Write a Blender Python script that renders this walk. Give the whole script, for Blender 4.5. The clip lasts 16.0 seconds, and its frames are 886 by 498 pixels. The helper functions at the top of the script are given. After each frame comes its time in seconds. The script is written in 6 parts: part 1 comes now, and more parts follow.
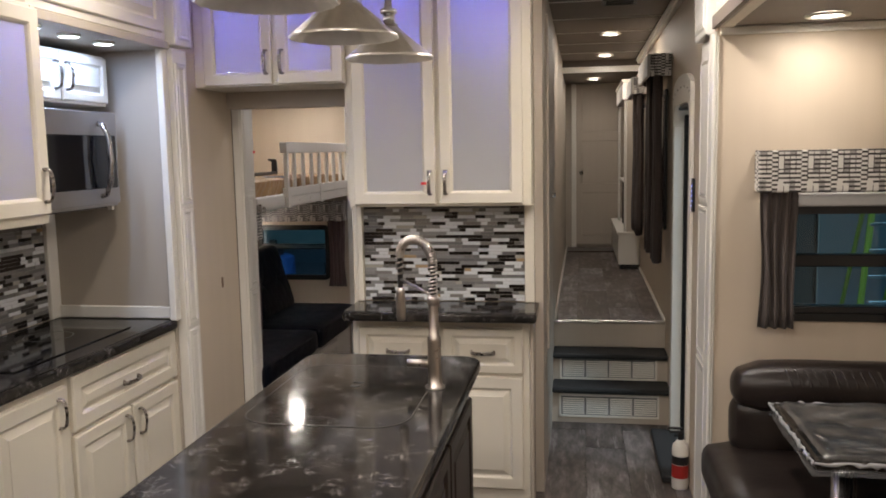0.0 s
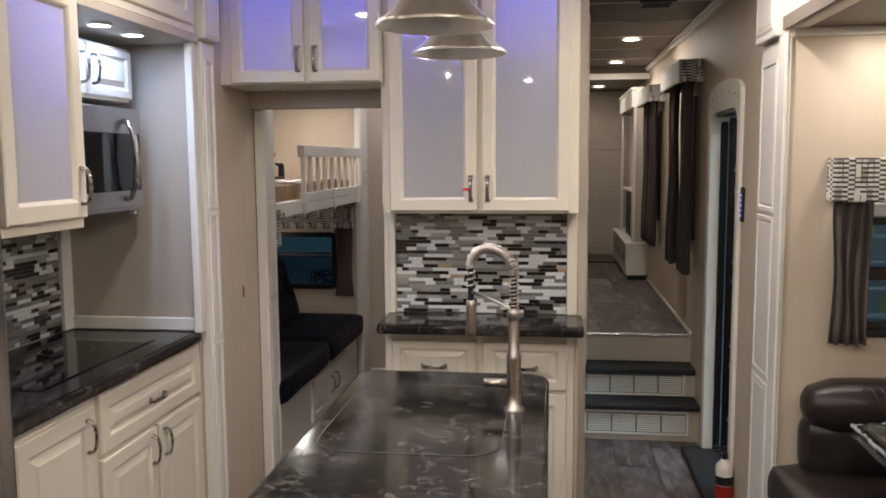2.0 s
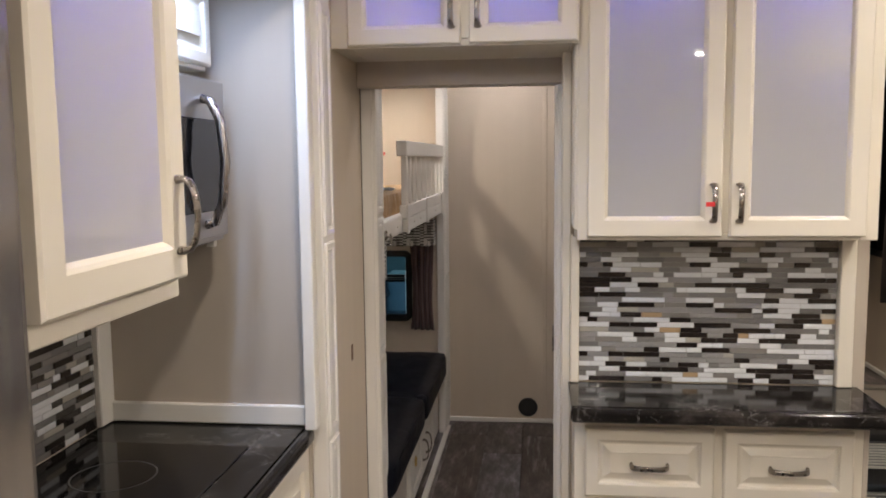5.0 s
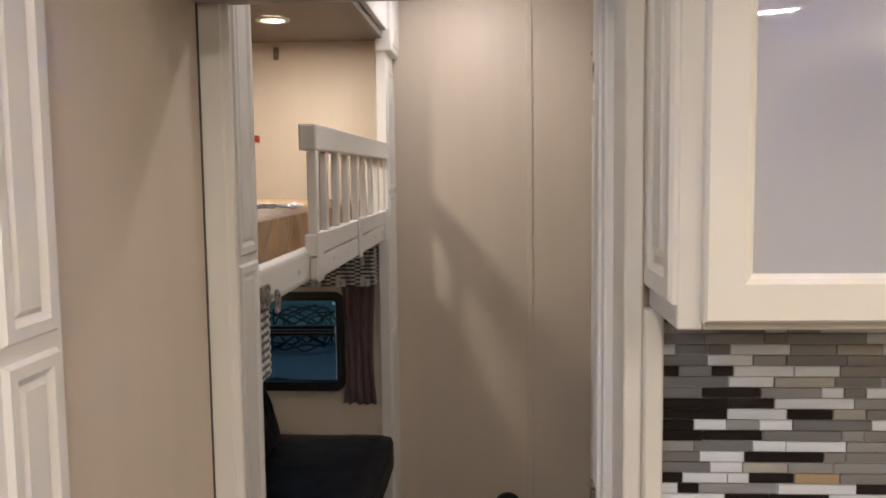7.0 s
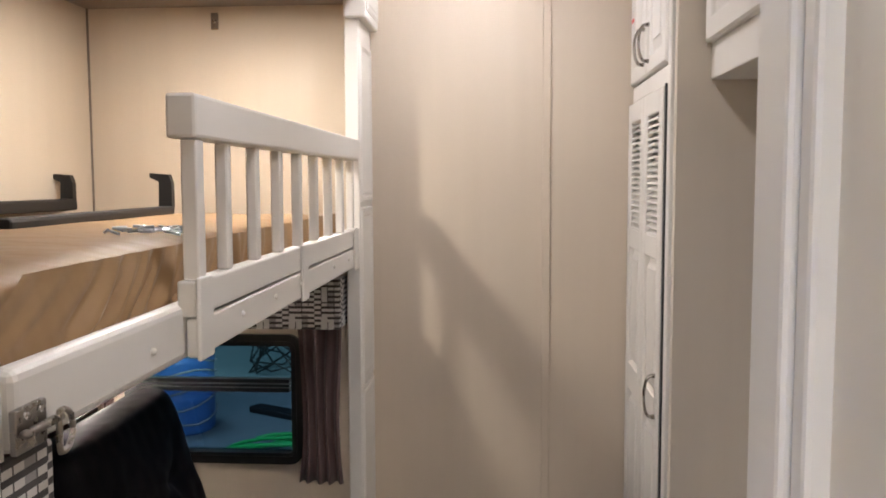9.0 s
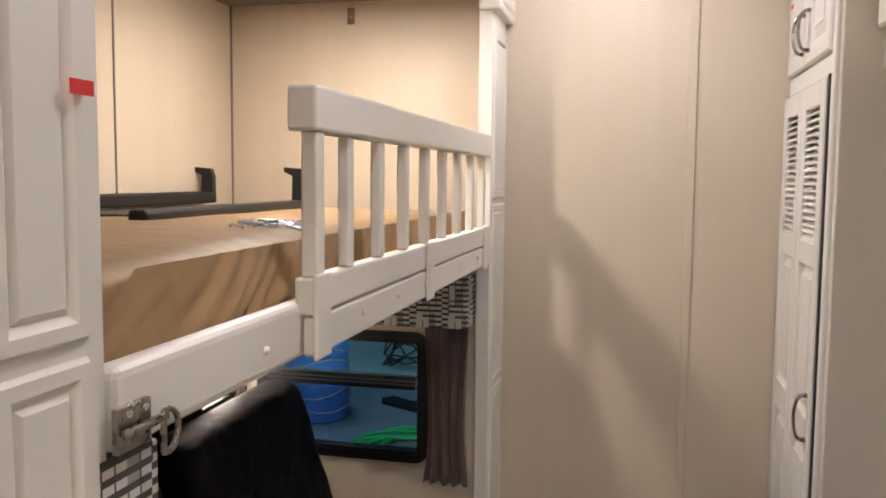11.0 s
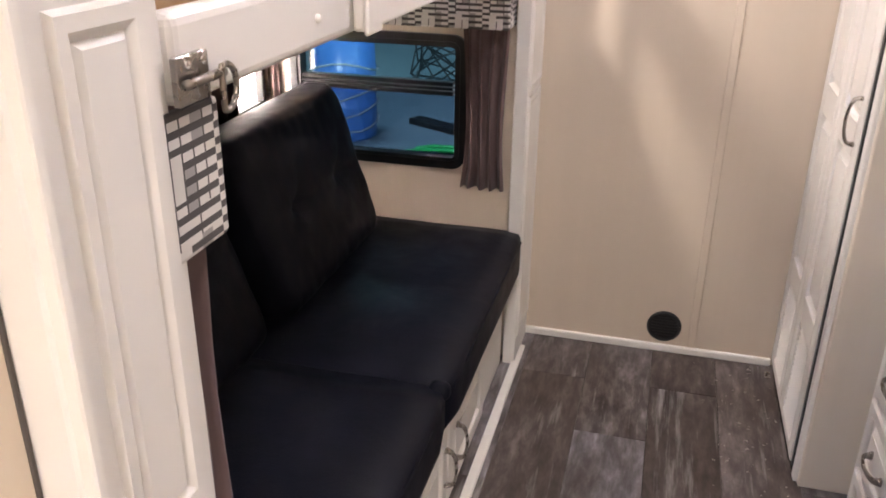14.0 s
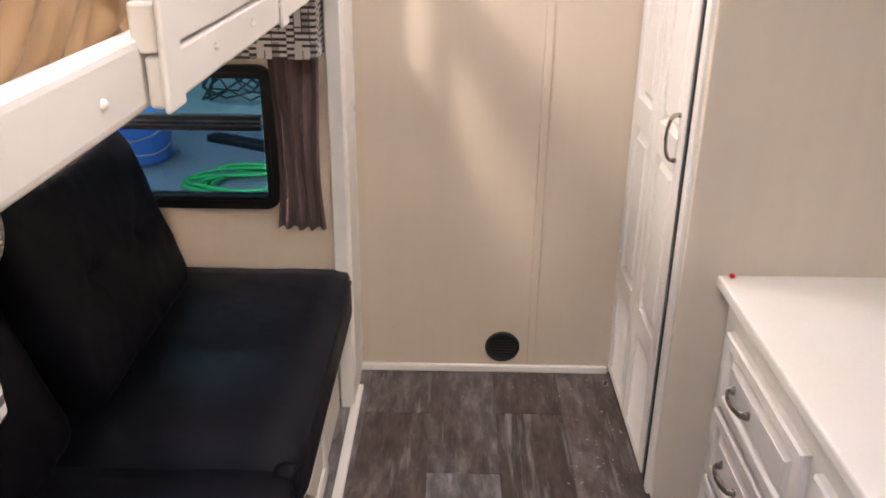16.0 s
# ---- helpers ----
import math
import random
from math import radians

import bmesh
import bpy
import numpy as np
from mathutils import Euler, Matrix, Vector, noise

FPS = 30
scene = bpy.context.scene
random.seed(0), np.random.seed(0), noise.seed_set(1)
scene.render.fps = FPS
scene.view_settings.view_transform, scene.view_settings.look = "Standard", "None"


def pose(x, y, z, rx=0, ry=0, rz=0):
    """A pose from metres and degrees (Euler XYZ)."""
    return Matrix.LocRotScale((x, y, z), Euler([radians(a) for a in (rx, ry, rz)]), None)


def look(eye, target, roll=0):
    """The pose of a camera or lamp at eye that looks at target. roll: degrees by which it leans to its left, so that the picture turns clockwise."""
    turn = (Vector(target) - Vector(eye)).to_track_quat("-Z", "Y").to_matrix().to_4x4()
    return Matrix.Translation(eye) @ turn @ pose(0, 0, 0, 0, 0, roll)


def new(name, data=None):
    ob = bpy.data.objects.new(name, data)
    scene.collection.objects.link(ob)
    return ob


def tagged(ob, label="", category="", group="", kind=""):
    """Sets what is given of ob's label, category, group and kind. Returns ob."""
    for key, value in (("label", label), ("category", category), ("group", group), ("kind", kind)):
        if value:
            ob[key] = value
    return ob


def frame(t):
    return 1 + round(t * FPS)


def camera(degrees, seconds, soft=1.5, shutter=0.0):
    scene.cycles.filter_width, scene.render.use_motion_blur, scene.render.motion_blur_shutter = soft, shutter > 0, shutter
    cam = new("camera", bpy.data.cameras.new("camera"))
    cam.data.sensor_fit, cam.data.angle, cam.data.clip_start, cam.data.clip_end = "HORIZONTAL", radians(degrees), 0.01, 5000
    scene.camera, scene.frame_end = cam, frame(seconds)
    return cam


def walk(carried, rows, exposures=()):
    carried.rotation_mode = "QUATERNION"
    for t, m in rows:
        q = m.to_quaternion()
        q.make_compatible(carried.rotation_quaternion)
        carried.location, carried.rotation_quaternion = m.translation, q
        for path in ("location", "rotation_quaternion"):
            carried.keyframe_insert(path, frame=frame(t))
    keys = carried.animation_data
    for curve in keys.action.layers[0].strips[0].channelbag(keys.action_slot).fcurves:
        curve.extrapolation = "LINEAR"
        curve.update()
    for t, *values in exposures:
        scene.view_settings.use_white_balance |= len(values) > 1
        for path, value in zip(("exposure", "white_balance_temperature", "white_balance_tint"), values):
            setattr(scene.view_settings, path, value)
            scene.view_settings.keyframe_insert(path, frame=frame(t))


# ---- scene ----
cam = camera(56.0, 16.0, soft=1.8)
PATH = [
    (0, (2.774, 2.24, 1.592), (2.444, 4.198, 1.359), -1.1),
    (0.5, (2.756, 2.229, 1.589), (2.526, 4.202, 1.359), -0.9),
    (1, (2.722, 2.228, 1.581), (2.506, 4.204, 1.359), -0.8),
    (1.5, (2.631, 2.273, 1.571), (2.392, 4.247, 1.355), -0.6),
    (2, (2.449, 2.384, 1.576), (2.191, 4.355, 1.363), -0.4),
    (2.5, (2.331, 2.479, 1.578), (2.071, 4.451, 1.368), -0.2),
    (3, (2.232, 2.66, 1.557), (1.968, 4.631, 1.351), -0.2),
    (3.5, (2.111, 2.818, 1.556), (1.848, 4.791, 1.355), -0.3),
    (4, (1.883, 2.99, 1.569), (1.626, 4.962, 1.364), -0.2),
    (4.2, (1.814, 3.059, 1.607), (1.562, 5.03, 1.38), -0.3),
    (6.3, (1.557, 4.356, 1.533), (1.405, 6.341, 1.347), -0.8),
    (6.5, (1.564, 4.49, 1.537), (1.426, 6.477, 1.35), -0.8),
    (7, (1.534, 4.848, 1.541), (1.41, 6.836, 1.36), -0.7),
    (7.5, (1.553, 5.173, 1.528), (1.436, 7.161, 1.351), -0.5),
    (8, (1.564, 5.39, 1.54), (1.443, 7.379, 1.367), -0.5),
    (8.5, (1.547, 5.57, 1.539), (1.42, 7.559, 1.368), -0.1),
    (9, (1.538, 5.667, 1.538), (1.397, 7.656, 1.376), -0.2),
    (9.5, (1.541, 5.723, 1.542), (1.338, 7.706, 1.384), -0.3),
    (9.7, (1.535, 5.748, 1.541), (1.293, 7.727, 1.385), -0.2),
    (11.8, (1.561, 5.737, 1.532), (1.037, 7.656, 1.323), 0.9),
    (12, (1.569, 5.731, 1.526), (1.05, 7.636, 1.211), 0.8),
    (12.5, (1.593, 5.718, 1.519), (1.087, 7.563, 0.934), 0.7),
    (13, (1.593, 5.725, 1.503), (1.107, 7.503, 0.726), 0.7),
    (13.5, (1.569, 5.738, 1.491), (1.086, 7.509, 0.695), 0.7),
    (14, (1.493, 5.763, 1.465), (1.024, 7.535, 0.667), 0.7),
    (14.5, (1.405, 5.778, 1.452), (1.003, 7.566, 0.653), 0.7),
    (15, (1.384, 5.818, 1.455), (1.093, 7.628, 0.657), 0.7),
    (15.5, (1.42, 5.892, 1.474), (1.235, 7.717, 0.677), 0.8),
    (16, (1.415, 5.944, 1.507), (1.39, 7.779, 0.711), 0.6),
]
walk(cam, [(t, look(eye, target, roll)) for t, eye, target, roll in PATH],
     [(0.0, 0.0, 6400, 10), (1.5, 0.0, 6350, 10), (3, 0.0, 6300, 10), (3.5, 0.14, 6400, 10), (4.2, 0.2, 6350, 10), (6.5, 0.37, 6850, 11), (7.5, 0.34, 6350, 10), (8, 0.46, 6350, 10),
      (9, 0.85, 6350, 10), (9.7, 0.85, 6450, 10), (12, 0.94, 6650, 12), (12.5, 1.46, 6450, 13), (13, 1.67, 6430, 14), (14, 1.76, 6350, 16), (16, 1.82, 6520, 15)])

# ---- world and white balance ----
world = bpy.data.worlds.new("world")
scene.world = world
world.use_nodes = True
world.node_tree.nodes["Background"].inputs[0].default_value = (0.35, 0.5, 0.6, 1)
world.node_tree.nodes["Background"].inputs[1].default_value = 0.05


def lamp(name, kind, m, power, colour, size=0.1, spot=None):
    data = bpy.data.lights.new(name, kind)
    data.energy, data.color = power, colour
    if kind == "AREA":
        data.shape, data.size = "DISK", size
        if spot:
            data.spread = radians(spot)
    else:
        data.shadow_soft_size = size
    ob = new(name, data)
    ob.matrix_world = m
    return ob


WARM = (1.0, 0.90, 0.79)
# ---- materials ----


class Nodes:
    def __init__(self, name):
        self.m = bpy.data.materials.new(name)
        self.m.use_nodes = True
        self.t = self.m.node_tree
        self.b = self.t.nodes["Principled BSDF"]

    def add(self, kind, **inputs):
        n = self.t.nodes.new(kind)
        for k, v in inputs.items():
            key = k.replace("_", " ")
            n.inputs[key].default_value = v
        return n

    def link(self, a, b):
        self.t.links.new(a, b)

    def coords(self, scale=(1, 1, 1), kind="Object"):
        c = self.t.nodes.new("ShaderNodeTexCoord")
        mp = self.t.nodes.new("ShaderNodeMapping")
        mp.inputs["Scale"].default_value = scale
        self.link(c.outputs[kind], mp.inputs["Vector"])
        return mp.outputs["Vector"]

    def noise(self, vec, scale, detail=4, rough=0.55, distort=0.0):
        n = self.add("ShaderNodeTexNoise", Scale=scale, Detail=detail, Roughness=rough, Distortion=distort)
        self.link(vec, n.inputs["Vector"])
        return n.outputs["Fac"]

    def ramp(self, fac, stops):
        n = self.t.nodes.new("ShaderNodeValToRGB")
        e = n.color_ramp.elements
        while len(e) < len(stops):
            e.new(0.5)
        for el, (p, c) in zip(e, stops):
            el.position, el.color = p, (*c, 1) if len(c) == 3 else c
        self.link(fac, n.inputs["Fac"])
        return n.outputs["Color"]

    def mix(self, fac, a, b, mode="MIX"):
        n = self.t.nodes.new("ShaderNodeMix")
        n.data_type, n.blend_type = "RGBA", mode
        for sock, v in ((n.inputs[0], fac), (n.inputs[6], a), (n.inputs[7], b)):
            if isinstance(v, (int, float)):
                sock.default_value = v
            elif isinstance(v, tuple):
                sock.default_value = (*v, 1)
            else:
                self.link(v, sock)
        return n.outputs[2]

    def bump(self, fac, strength=0.2, distance=0.002):
        n = self.add("ShaderNodeBump", Strength=strength, Distance=distance)
        self.link(fac, n.inputs["Height"])
        self.link(n.outputs["Normal"], self.b.inputs["Normal"])

    def set(self, **kw):
        for k, v in kw.items():
            key = k.replace("_", " ")
            if isinstance(v, tuple):
                self.b.inputs[key].default_value = (*v, 1)
            elif isinstance(v, (int, float)):
                self.b.inputs[key].default_value = v
            else:
                self.link(v, self.b.inputs[key])
        return self


def paint(name, colour, rough=0.38, var=0.06, grain=0.05):
    n = Nodes(name)
    v = n.coords()
    big = n.noise(v, 2.3, 3)
    dark = tuple(c * (1 - var) for c in colour)
    col = n.mix(n.ramp(big, [(0.3, (0, 0, 0)), (0.7, (1, 1, 1))]), dark, colour)
    fine = n.noise(n.coords((1, 1, 0.2)), 220, 2)
    n.set(Base_Color=col, Roughness=rough)
    n.bump(fine, grain, 0.0006)
    return n.m


def plain(name, colour, rough=0.5, metal=0.0, bump=0.0, scale=60, coat=0.0):
    n = Nodes(name)
    v = n.coords()
    f = n.noise(v, scale, 4)
    lo = tuple(c * 0.85 for c in colour)
    n.set(Base_Color=n.mix(f, lo, colour), Roughness=rough, Metallic=metal, Coat_Weight=coat)
    if bump:
        n.bump(f, bump, 0.002)
    return n.m


def glow(name, colour, power):
    n = Nodes(name)
    n.set(Base_Color=(0.8, 0.8, 0.8), Emission_Color=colour, Emission_Strength=power)
    return n.m


def wall_paper(name, colour):
    n = Nodes(name)
    weave = n.noise(n.coords((260, 260, 40)), 1, 2)
    cloud = n.noise(n.coords(), 1.7, 4)
    streak = n.noise(n.coords((14, 14, 0.7)), 1, 3)
    c0 = n.mix(cloud, tuple(c * 0.93 for c in colour), tuple(min(1, c * 1.04) for c in colour))
    c1 = n.mix(n.ramp(streak, [(0.35, (0, 0, 0)), (0.7, (1, 1, 1))]), n.mix(1.0, c0, (0.965, 0.96, 0.955), "MULTIPLY"), c0)
    n.set(Base_Color=c1, Roughness=0.55, Specular_IOR_Level=0.35)
    n.bump(weave, 0.12, 0.001)
    return n.m


def marble(name):
    n = Nodes(name)
    v = n.coords()
    base = n.ramp(n.noise(v, 5.5, 8, 0.68, 0.7), [(0.25, (0.005, 0.0045, 0.004)), (0.45, (0.012, 0.011, 0.0105)), (0.58, (0.026, 0.023, 0.0215)), (0.75, (0.07, 0.063, 0.058))])
    cloud = n.ramp(n.noise(n.coords((1, 0.7, 1)), 2.6, 5, 0.6, 0.5), [(0.35, (0.55, 0.53, 0.52)), (0.65, (1.35, 1.3, 1.26))])
    base = n.mix(1.0, base, cloud, "MULTIPLY")
    vein = n.ramp(n.noise(n.coords((1, 1.6, 1)), 22, 7, 0.72, 0.8), [(0.488, (0, 0, 0)), (0.503, (1, 1, 1)), (0.518, (0, 0, 0))])
    mask = n.ramp(n.noise(v, 15, 4, 0.65), [(0.51, (0, 0, 0)), (0.66, (0.9, 0.9, 0.9))])
    fleck = n.ramp(n.noise(n.coords((1.7, 1, 1)), 34, 5, 0.7, 1.0), [(0.66, (0, 0, 0)), (0.74, (0.55, 0.55, 0.55))])
    col = n.mix(n.mix(1.0, vein, mask, "MULTIPLY"), base, (0.40, 0.375, 0.36))
    col = n.mix(n.mix(1.0, fleck, mask, "MULTIPLY"), col, (0.42, 0.39, 0.37))
    n.set(Base_Color=col, Roughness=n.ramp(n.noise(v, 12, 3), [(0.3, (0.07, 0.07, 0.07)), (0.8, (0.15, 0.15, 0.15))]), Specular_IOR_Level=0.26)
    return n.m


def brushed(name, colour=(0.55, 0.54, 0.53), axis=(2, 2, 300), rough=0.28):
    n = Nodes(name)
    f = n.noise(n.coords(axis), 1, 3)
    n.set(Base_Color=n.mix(f, tuple(c * 0.85 for c in colour), colour), Metallic=1.0, Roughness=n.ramp(f, [(0.2, (rough * 0.8,) * 3), (0.8, (rough * 1.25,) * 3)]))
    n.bump(f, 0.05, 0.0005)
    return n.m


def leather(name, colour, gloss=0.16, soft_r=0.36):
    n = Nodes(name)
    v = n.coords()
    vor = n.add("ShaderNodeTexVoronoi", Scale=260.0)
    n.link(v, vor.inputs["Vector"])
    soft = n.noise(v, 6, 5, 0.6, 0.8)
    wear = n.noise(v, 14, 4)
    n.set(Base_Color=n.mix(n.ramp(soft, [(0.35, (0, 0, 0)), (0.75, (1, 1, 1))]), colour, tuple(c * 1.7 + 0.003 for c in colour)), Roughness=n.ramp(wear, [(0.2, (soft_r,) * 3), (0.8, (soft_r * 1.45,) * 3)]), Specular_IOR_Level=gloss)
    mixed = n.mix(0.12, soft, vor.outputs["Distance"])
    n.bump(mixed, 0.45, 0.005)
    return n.m


def cloth(name, colour, scale=700, rough=0.85, sheen=0.3):
    n = Nodes(name)
    f = n.noise(n.coords((1, 1, 0.5)), scale, 2)
    g = n.noise(n.coords(), 8, 3)
    n.set(Base_Color=n.mix(g, tuple(c * 0.7 for c in colour), colour), Roughness=rough, Sheen_Weight=sheen)
    n.bump(f, 0.2, 0.001)
    return n.m


def pattern_cloth(name):
    """Upright ladders of short dark bars, some cells left pale or filled grey."""
    n = Nodes(name)

    def calc(op, a, b=0.0):
        m = n.t.nodes.new("ShaderNodeMath")
        m.operation = op
        for sock, v in ((m.inputs[0], a), (m.inputs[1], b)):
            if isinstance(v, (int, float)):
                sock.default_value = v
            else:
                n.link(v, sock)
        return m.outputs[0]

    def chance(a, b, seed):
        com = n.t.nodes.new("ShaderNodeCombineXYZ")
        n.link(a, com.inputs[0])
        n.link(b, com.inputs[1])
        com.inputs[2].default_value = seed
        w = n.t.nodes.new("ShaderNodeTexWhiteNoise")
        n.link(com.outputs[0], w.inputs["Vector"])
        return w.outputs["Value"]

    c = n.t.nodes.new("ShaderNodeTexCoord")
    sep = n.t.nodes.new("ShaderNodeSeparateXYZ")
    n.link(c.outputs["Object"], sep.inputs[0])
    u = calc("DIVIDE", calc("ADD", sep.outputs[0], sep.outputs[1]), 0.0195)
    col = calc("FLOOR", u)
    across = calc("FRACT", u)
    repeat = calc("FLOORED_MODULO", col, 5.0)
    half = calc("MULTIPLY", calc("LESS_THAN", calc("ABSOLUTE", calc("SUBTRACT", repeat, 2.0)), 0.5), 0.5)
    v = calc("ADD", calc("DIVIDE", sep.outputs[2], 0.0158), half)
    bar = calc("LESS_THAN", calc("FRACT", v), 0.46)
    cell = calc("FLOOR", calc("ADD", calc("DIVIDE", sep.outputs[2], 0.044), calc("MULTIPLY", repeat, 0.37)))
    pick = chance(repeat, cell, 3.0)
    pale = calc("GREATER_THAN", pick, 0.74)
    grey = calc("MULTIPLY", calc("GREATER_THAN", pick, 0.5), calc("LESS_THAN", pick, 0.7))
    edge = calc("MULTIPLY", calc("LESS_THAN", across, 0.13), calc("GREATER_THAN", chance(repeat, cell, 8.0), 0.45))
    dark = calc("MAXIMUM", calc("MULTIPLY", bar, calc("SUBTRACT", 1.0, pale)), edge)
    ground = n.mix(grey, (0.62, 0.59, 0.55), (0.30, 0.28, 0.265))
    n.set(Base_Color=n.mix(dark, ground, (0.045, 0.038, 0.035)), Roughness=0.85, Sheen_Weight=0.15)
    n.bump(n.noise(n.coords(), 900, 2), 0.15, 0.001)
    return n.m


def vinyl(name):
    """Weathered grey and brown plank, shifted board by board."""
    n = Nodes(name)
    info = n.t.nodes.new("ShaderNodeObjectInfo")
    c = n.t.nodes.new("ShaderNodeTexCoord")
    off = n.t.nodes.new("ShaderNodeVectorMath")
    off.operation = "MULTIPLY_ADD"
    off.inputs[1].default_value = (1, 1, 1)
    rnd = n.t.nodes.new("ShaderNodeMath")
    rnd.operation = "MULTIPLY"
    rnd.inputs[1].default_value = 37.0
    n.link(info.outputs["Random"], rnd.inputs[0])
    n.link(c.outputs["Object"], off.inputs[0])
    n.link(rnd.outputs[0], off.inputs[2])
    mp = n.t.nodes.new("ShaderNodeMapping")
    mp.inputs["Scale"].default_value = (1, 0.28, 1)
    n.link(off.outputs[0], mp.inputs["Vector"])
    v = mp.outputs["Vector"]
    grain = n.noise(v, 26, 8, 0.66, 0.25)
    blot = n.noise(v, 5, 8, 0.72, 0.2)
    mp2 = n.t.nodes.new("ShaderNodeMapping")
    mp2.inputs["Scale"].default_value = (34, 2.2, 1)
    n.link(off.outputs[0], mp2.inputs["Vector"])
    scrape = n.ramp(n.mix(0.5, n.noise(mp2.outputs["Vector"], 1, 5, 0.7), n.noise(v, 4, 3)), [(0.56, (0, 0, 0)), (0.64, (0.5, 0.5, 0.5))])
    col = n.ramp(grain, [(0.25, (0.042, 0.037, 0.036)), (0.45, (0.093, 0.085, 0.082)), (0.6, (0.172, 0.162, 0.160)), (0.8, (0.34, 0.33, 0.335))])
    tint = n.ramp(blot, [(0.34, (0.36, 0.27, 0.22)), (0.5, (0.85, 0.80, 0.78)), (0.64, (1.6, 1.62, 1.7))])
    tone = n.ramp(info.outputs["Random"], [(0.0, (0.62, 0.52, 0.46)), (0.35, (0.95, 0.86, 0.80)), (0.65, (1.05, 1.05, 1.10)), (1.0, (1.5, 1.54, 1.62))])
    n.set(Base_Color=n.mix(scrape, n.mix(1.0, n.mix(1.0, col, tint, "MULTIPLY"), tone, "MULTIPLY"), (0.46, 0.44, 0.43)), Roughness=0.42)
    n.bump(grain, 0.15, 0.001)
    return n.m


def frosted(name):
    """White-backed frosted pane: lets light through, with a clear polished face."""
    n = Nodes(name)
    t = n.t
    d = n.add("ShaderNodeBsdfDiffuse", Color=(0.70, 0.69, 0.70, 1))
    tr = n.add("ShaderNodeBsdfTranslucent", Color=(0.85, 0.85, 0.87, 1))
    mx = n.add("ShaderNodeMixShader", Fac=0.45)
    gl = n.add("ShaderNodeBsdfGlossy", Color=(1, 1, 1, 1), Roughness=0.03)
    fr = n.add("ShaderNodeFresnel", IOR=1.75)
    top = t.nodes.new("ShaderNodeMixShader")
    n.link(d.outputs[0], mx.inputs[1])
    n.link(tr.outputs[0], mx.inputs[2])
    n.link(fr.outputs[0], top.inputs[0])
    n.link(mx.outputs[0], top.inputs[1])
    n.link(gl.outputs[0], top.inputs[2])
    n.link(top.outputs[0], t.nodes["Material Output"].inputs["Surface"])
    return n.m


def pane_glass(name, tint=(0.55, 0.72, 0.76)):
    n = Nodes(name)
    tr = n.add("ShaderNodeBsdfTransparent", Color=(*tint, 1))
    gl = n.add("ShaderNodeBsdfGlossy", Color=(1, 1, 1, 1), Roughness=0.02)
    fr = n.add("ShaderNodeFresnel", IOR=1.45)
    top = n.t.nodes.new("ShaderNodeMixShader")
    n.link(fr.outputs[0], top.inputs[0])
    n.link(tr.outputs[0], top.inputs[1])
    n.link(gl.outputs[0], top.inputs[2])
    n.link(top.outputs[0], n.t.nodes["Material Output"].inputs["Surface"])
    return n.m


def satin(name, colour):
    n = Nodes(name)
    g = n.noise(n.coords((3, 9, 1)), 2, 3)
    n.set(Base_Color=n.mix(g, tuple(c * 0.8 for c in colour), colour), Roughness=0.52, Sheen_Weight=0.1, Specular_IOR_Level=0.2)
    n.bump(n.noise(n.coords((5, 7, 3)), 1.5, 2), 0.35, 0.02)
    return n.m


def tile_glass(name):
    n = Nodes(name)
    info = n.t.nodes.new("ShaderNodeObjectInfo")
    g = n.t.nodes.new("ShaderNodeNewGeometry")
    add = n.t.nodes.new("ShaderNodeMath")
    add.operation = "ADD"
    n.link(info.outputs["Random"], add.inputs[0])
    n.link(g.outputs["Random Per Island"], add.inputs[1])
    fr = n.t.nodes.new("ShaderNodeMath")
    fr.operation = "FRACT"
    n.link(add.outputs[0], fr.inputs[0])
    r = n.t.nodes.new("ShaderNodeValToRGB")
    r.color_ramp.interpolation = "CONSTANT"
    e = r.color_ramp.elements
    stops = [(0, (0.022, 0.017, 0.015)), (0.22, (0.19, 0.185, 0.18)), (0.40, (0.30, 0.295, 0.29)), (0.54, (0.72, 0.74, 0.76)), (0.82, (0.24, 0.225, 0.21)), (0.92, (0.42, 0.40, 0.35)), (0.975, (0.42, 0.30, 0.18))]
    while len(e) < len(stops):
        e.new(0.5)
    for el, (p, c) in zip(e, stops):
        el.position, el.color = p, (*c, 1)
    n.link(fr.outputs[0], r.inputs["Fac"])
    grain = n.noise(n.coords((12, 12, 60)), 1, 3)
    n.set(Base_Color=n.mix(n.ramp(grain, [(0.3, (0, 0, 0)), (0.7, (1, 1, 1))]), n.mix(1.0, r.outputs["Color"], (0.85, 0.84, 0.83), "MULTIPLY"), r.outputs["Color"]), Roughness=0.12, Coat_Weight=0.3)
    return n.m


CREAM = paint("cream paint", (0.76, 0.705, 0.60), 0.36)
WHITE = paint("white paint", (0.78, 0.75, 0.70), 0.4)
TRIM = paint("trim white", (0.80, 0.77, 0.71), 0.4)
WALL = wall_paper("beige wall vinyl", (0.618, 0.525, 0.418))
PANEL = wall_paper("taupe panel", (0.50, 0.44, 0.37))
CEIL = wall_paper("taupe ceiling", (0.20, 0.165, 0.14))
CEIL_W = wall_paper("pale ceiling", (0.62, 0.58, 0.52))
STONE = marble("dark marble laminate")
STEEL = brushed("brushed steel", (0.5, 0.48, 0.47), (2, 300, 2), 0.3)
STEEL_V = brushed("brushed steel upright", (0.46, 0.43, 0.42), (220, 220, 1.2), 0.26)


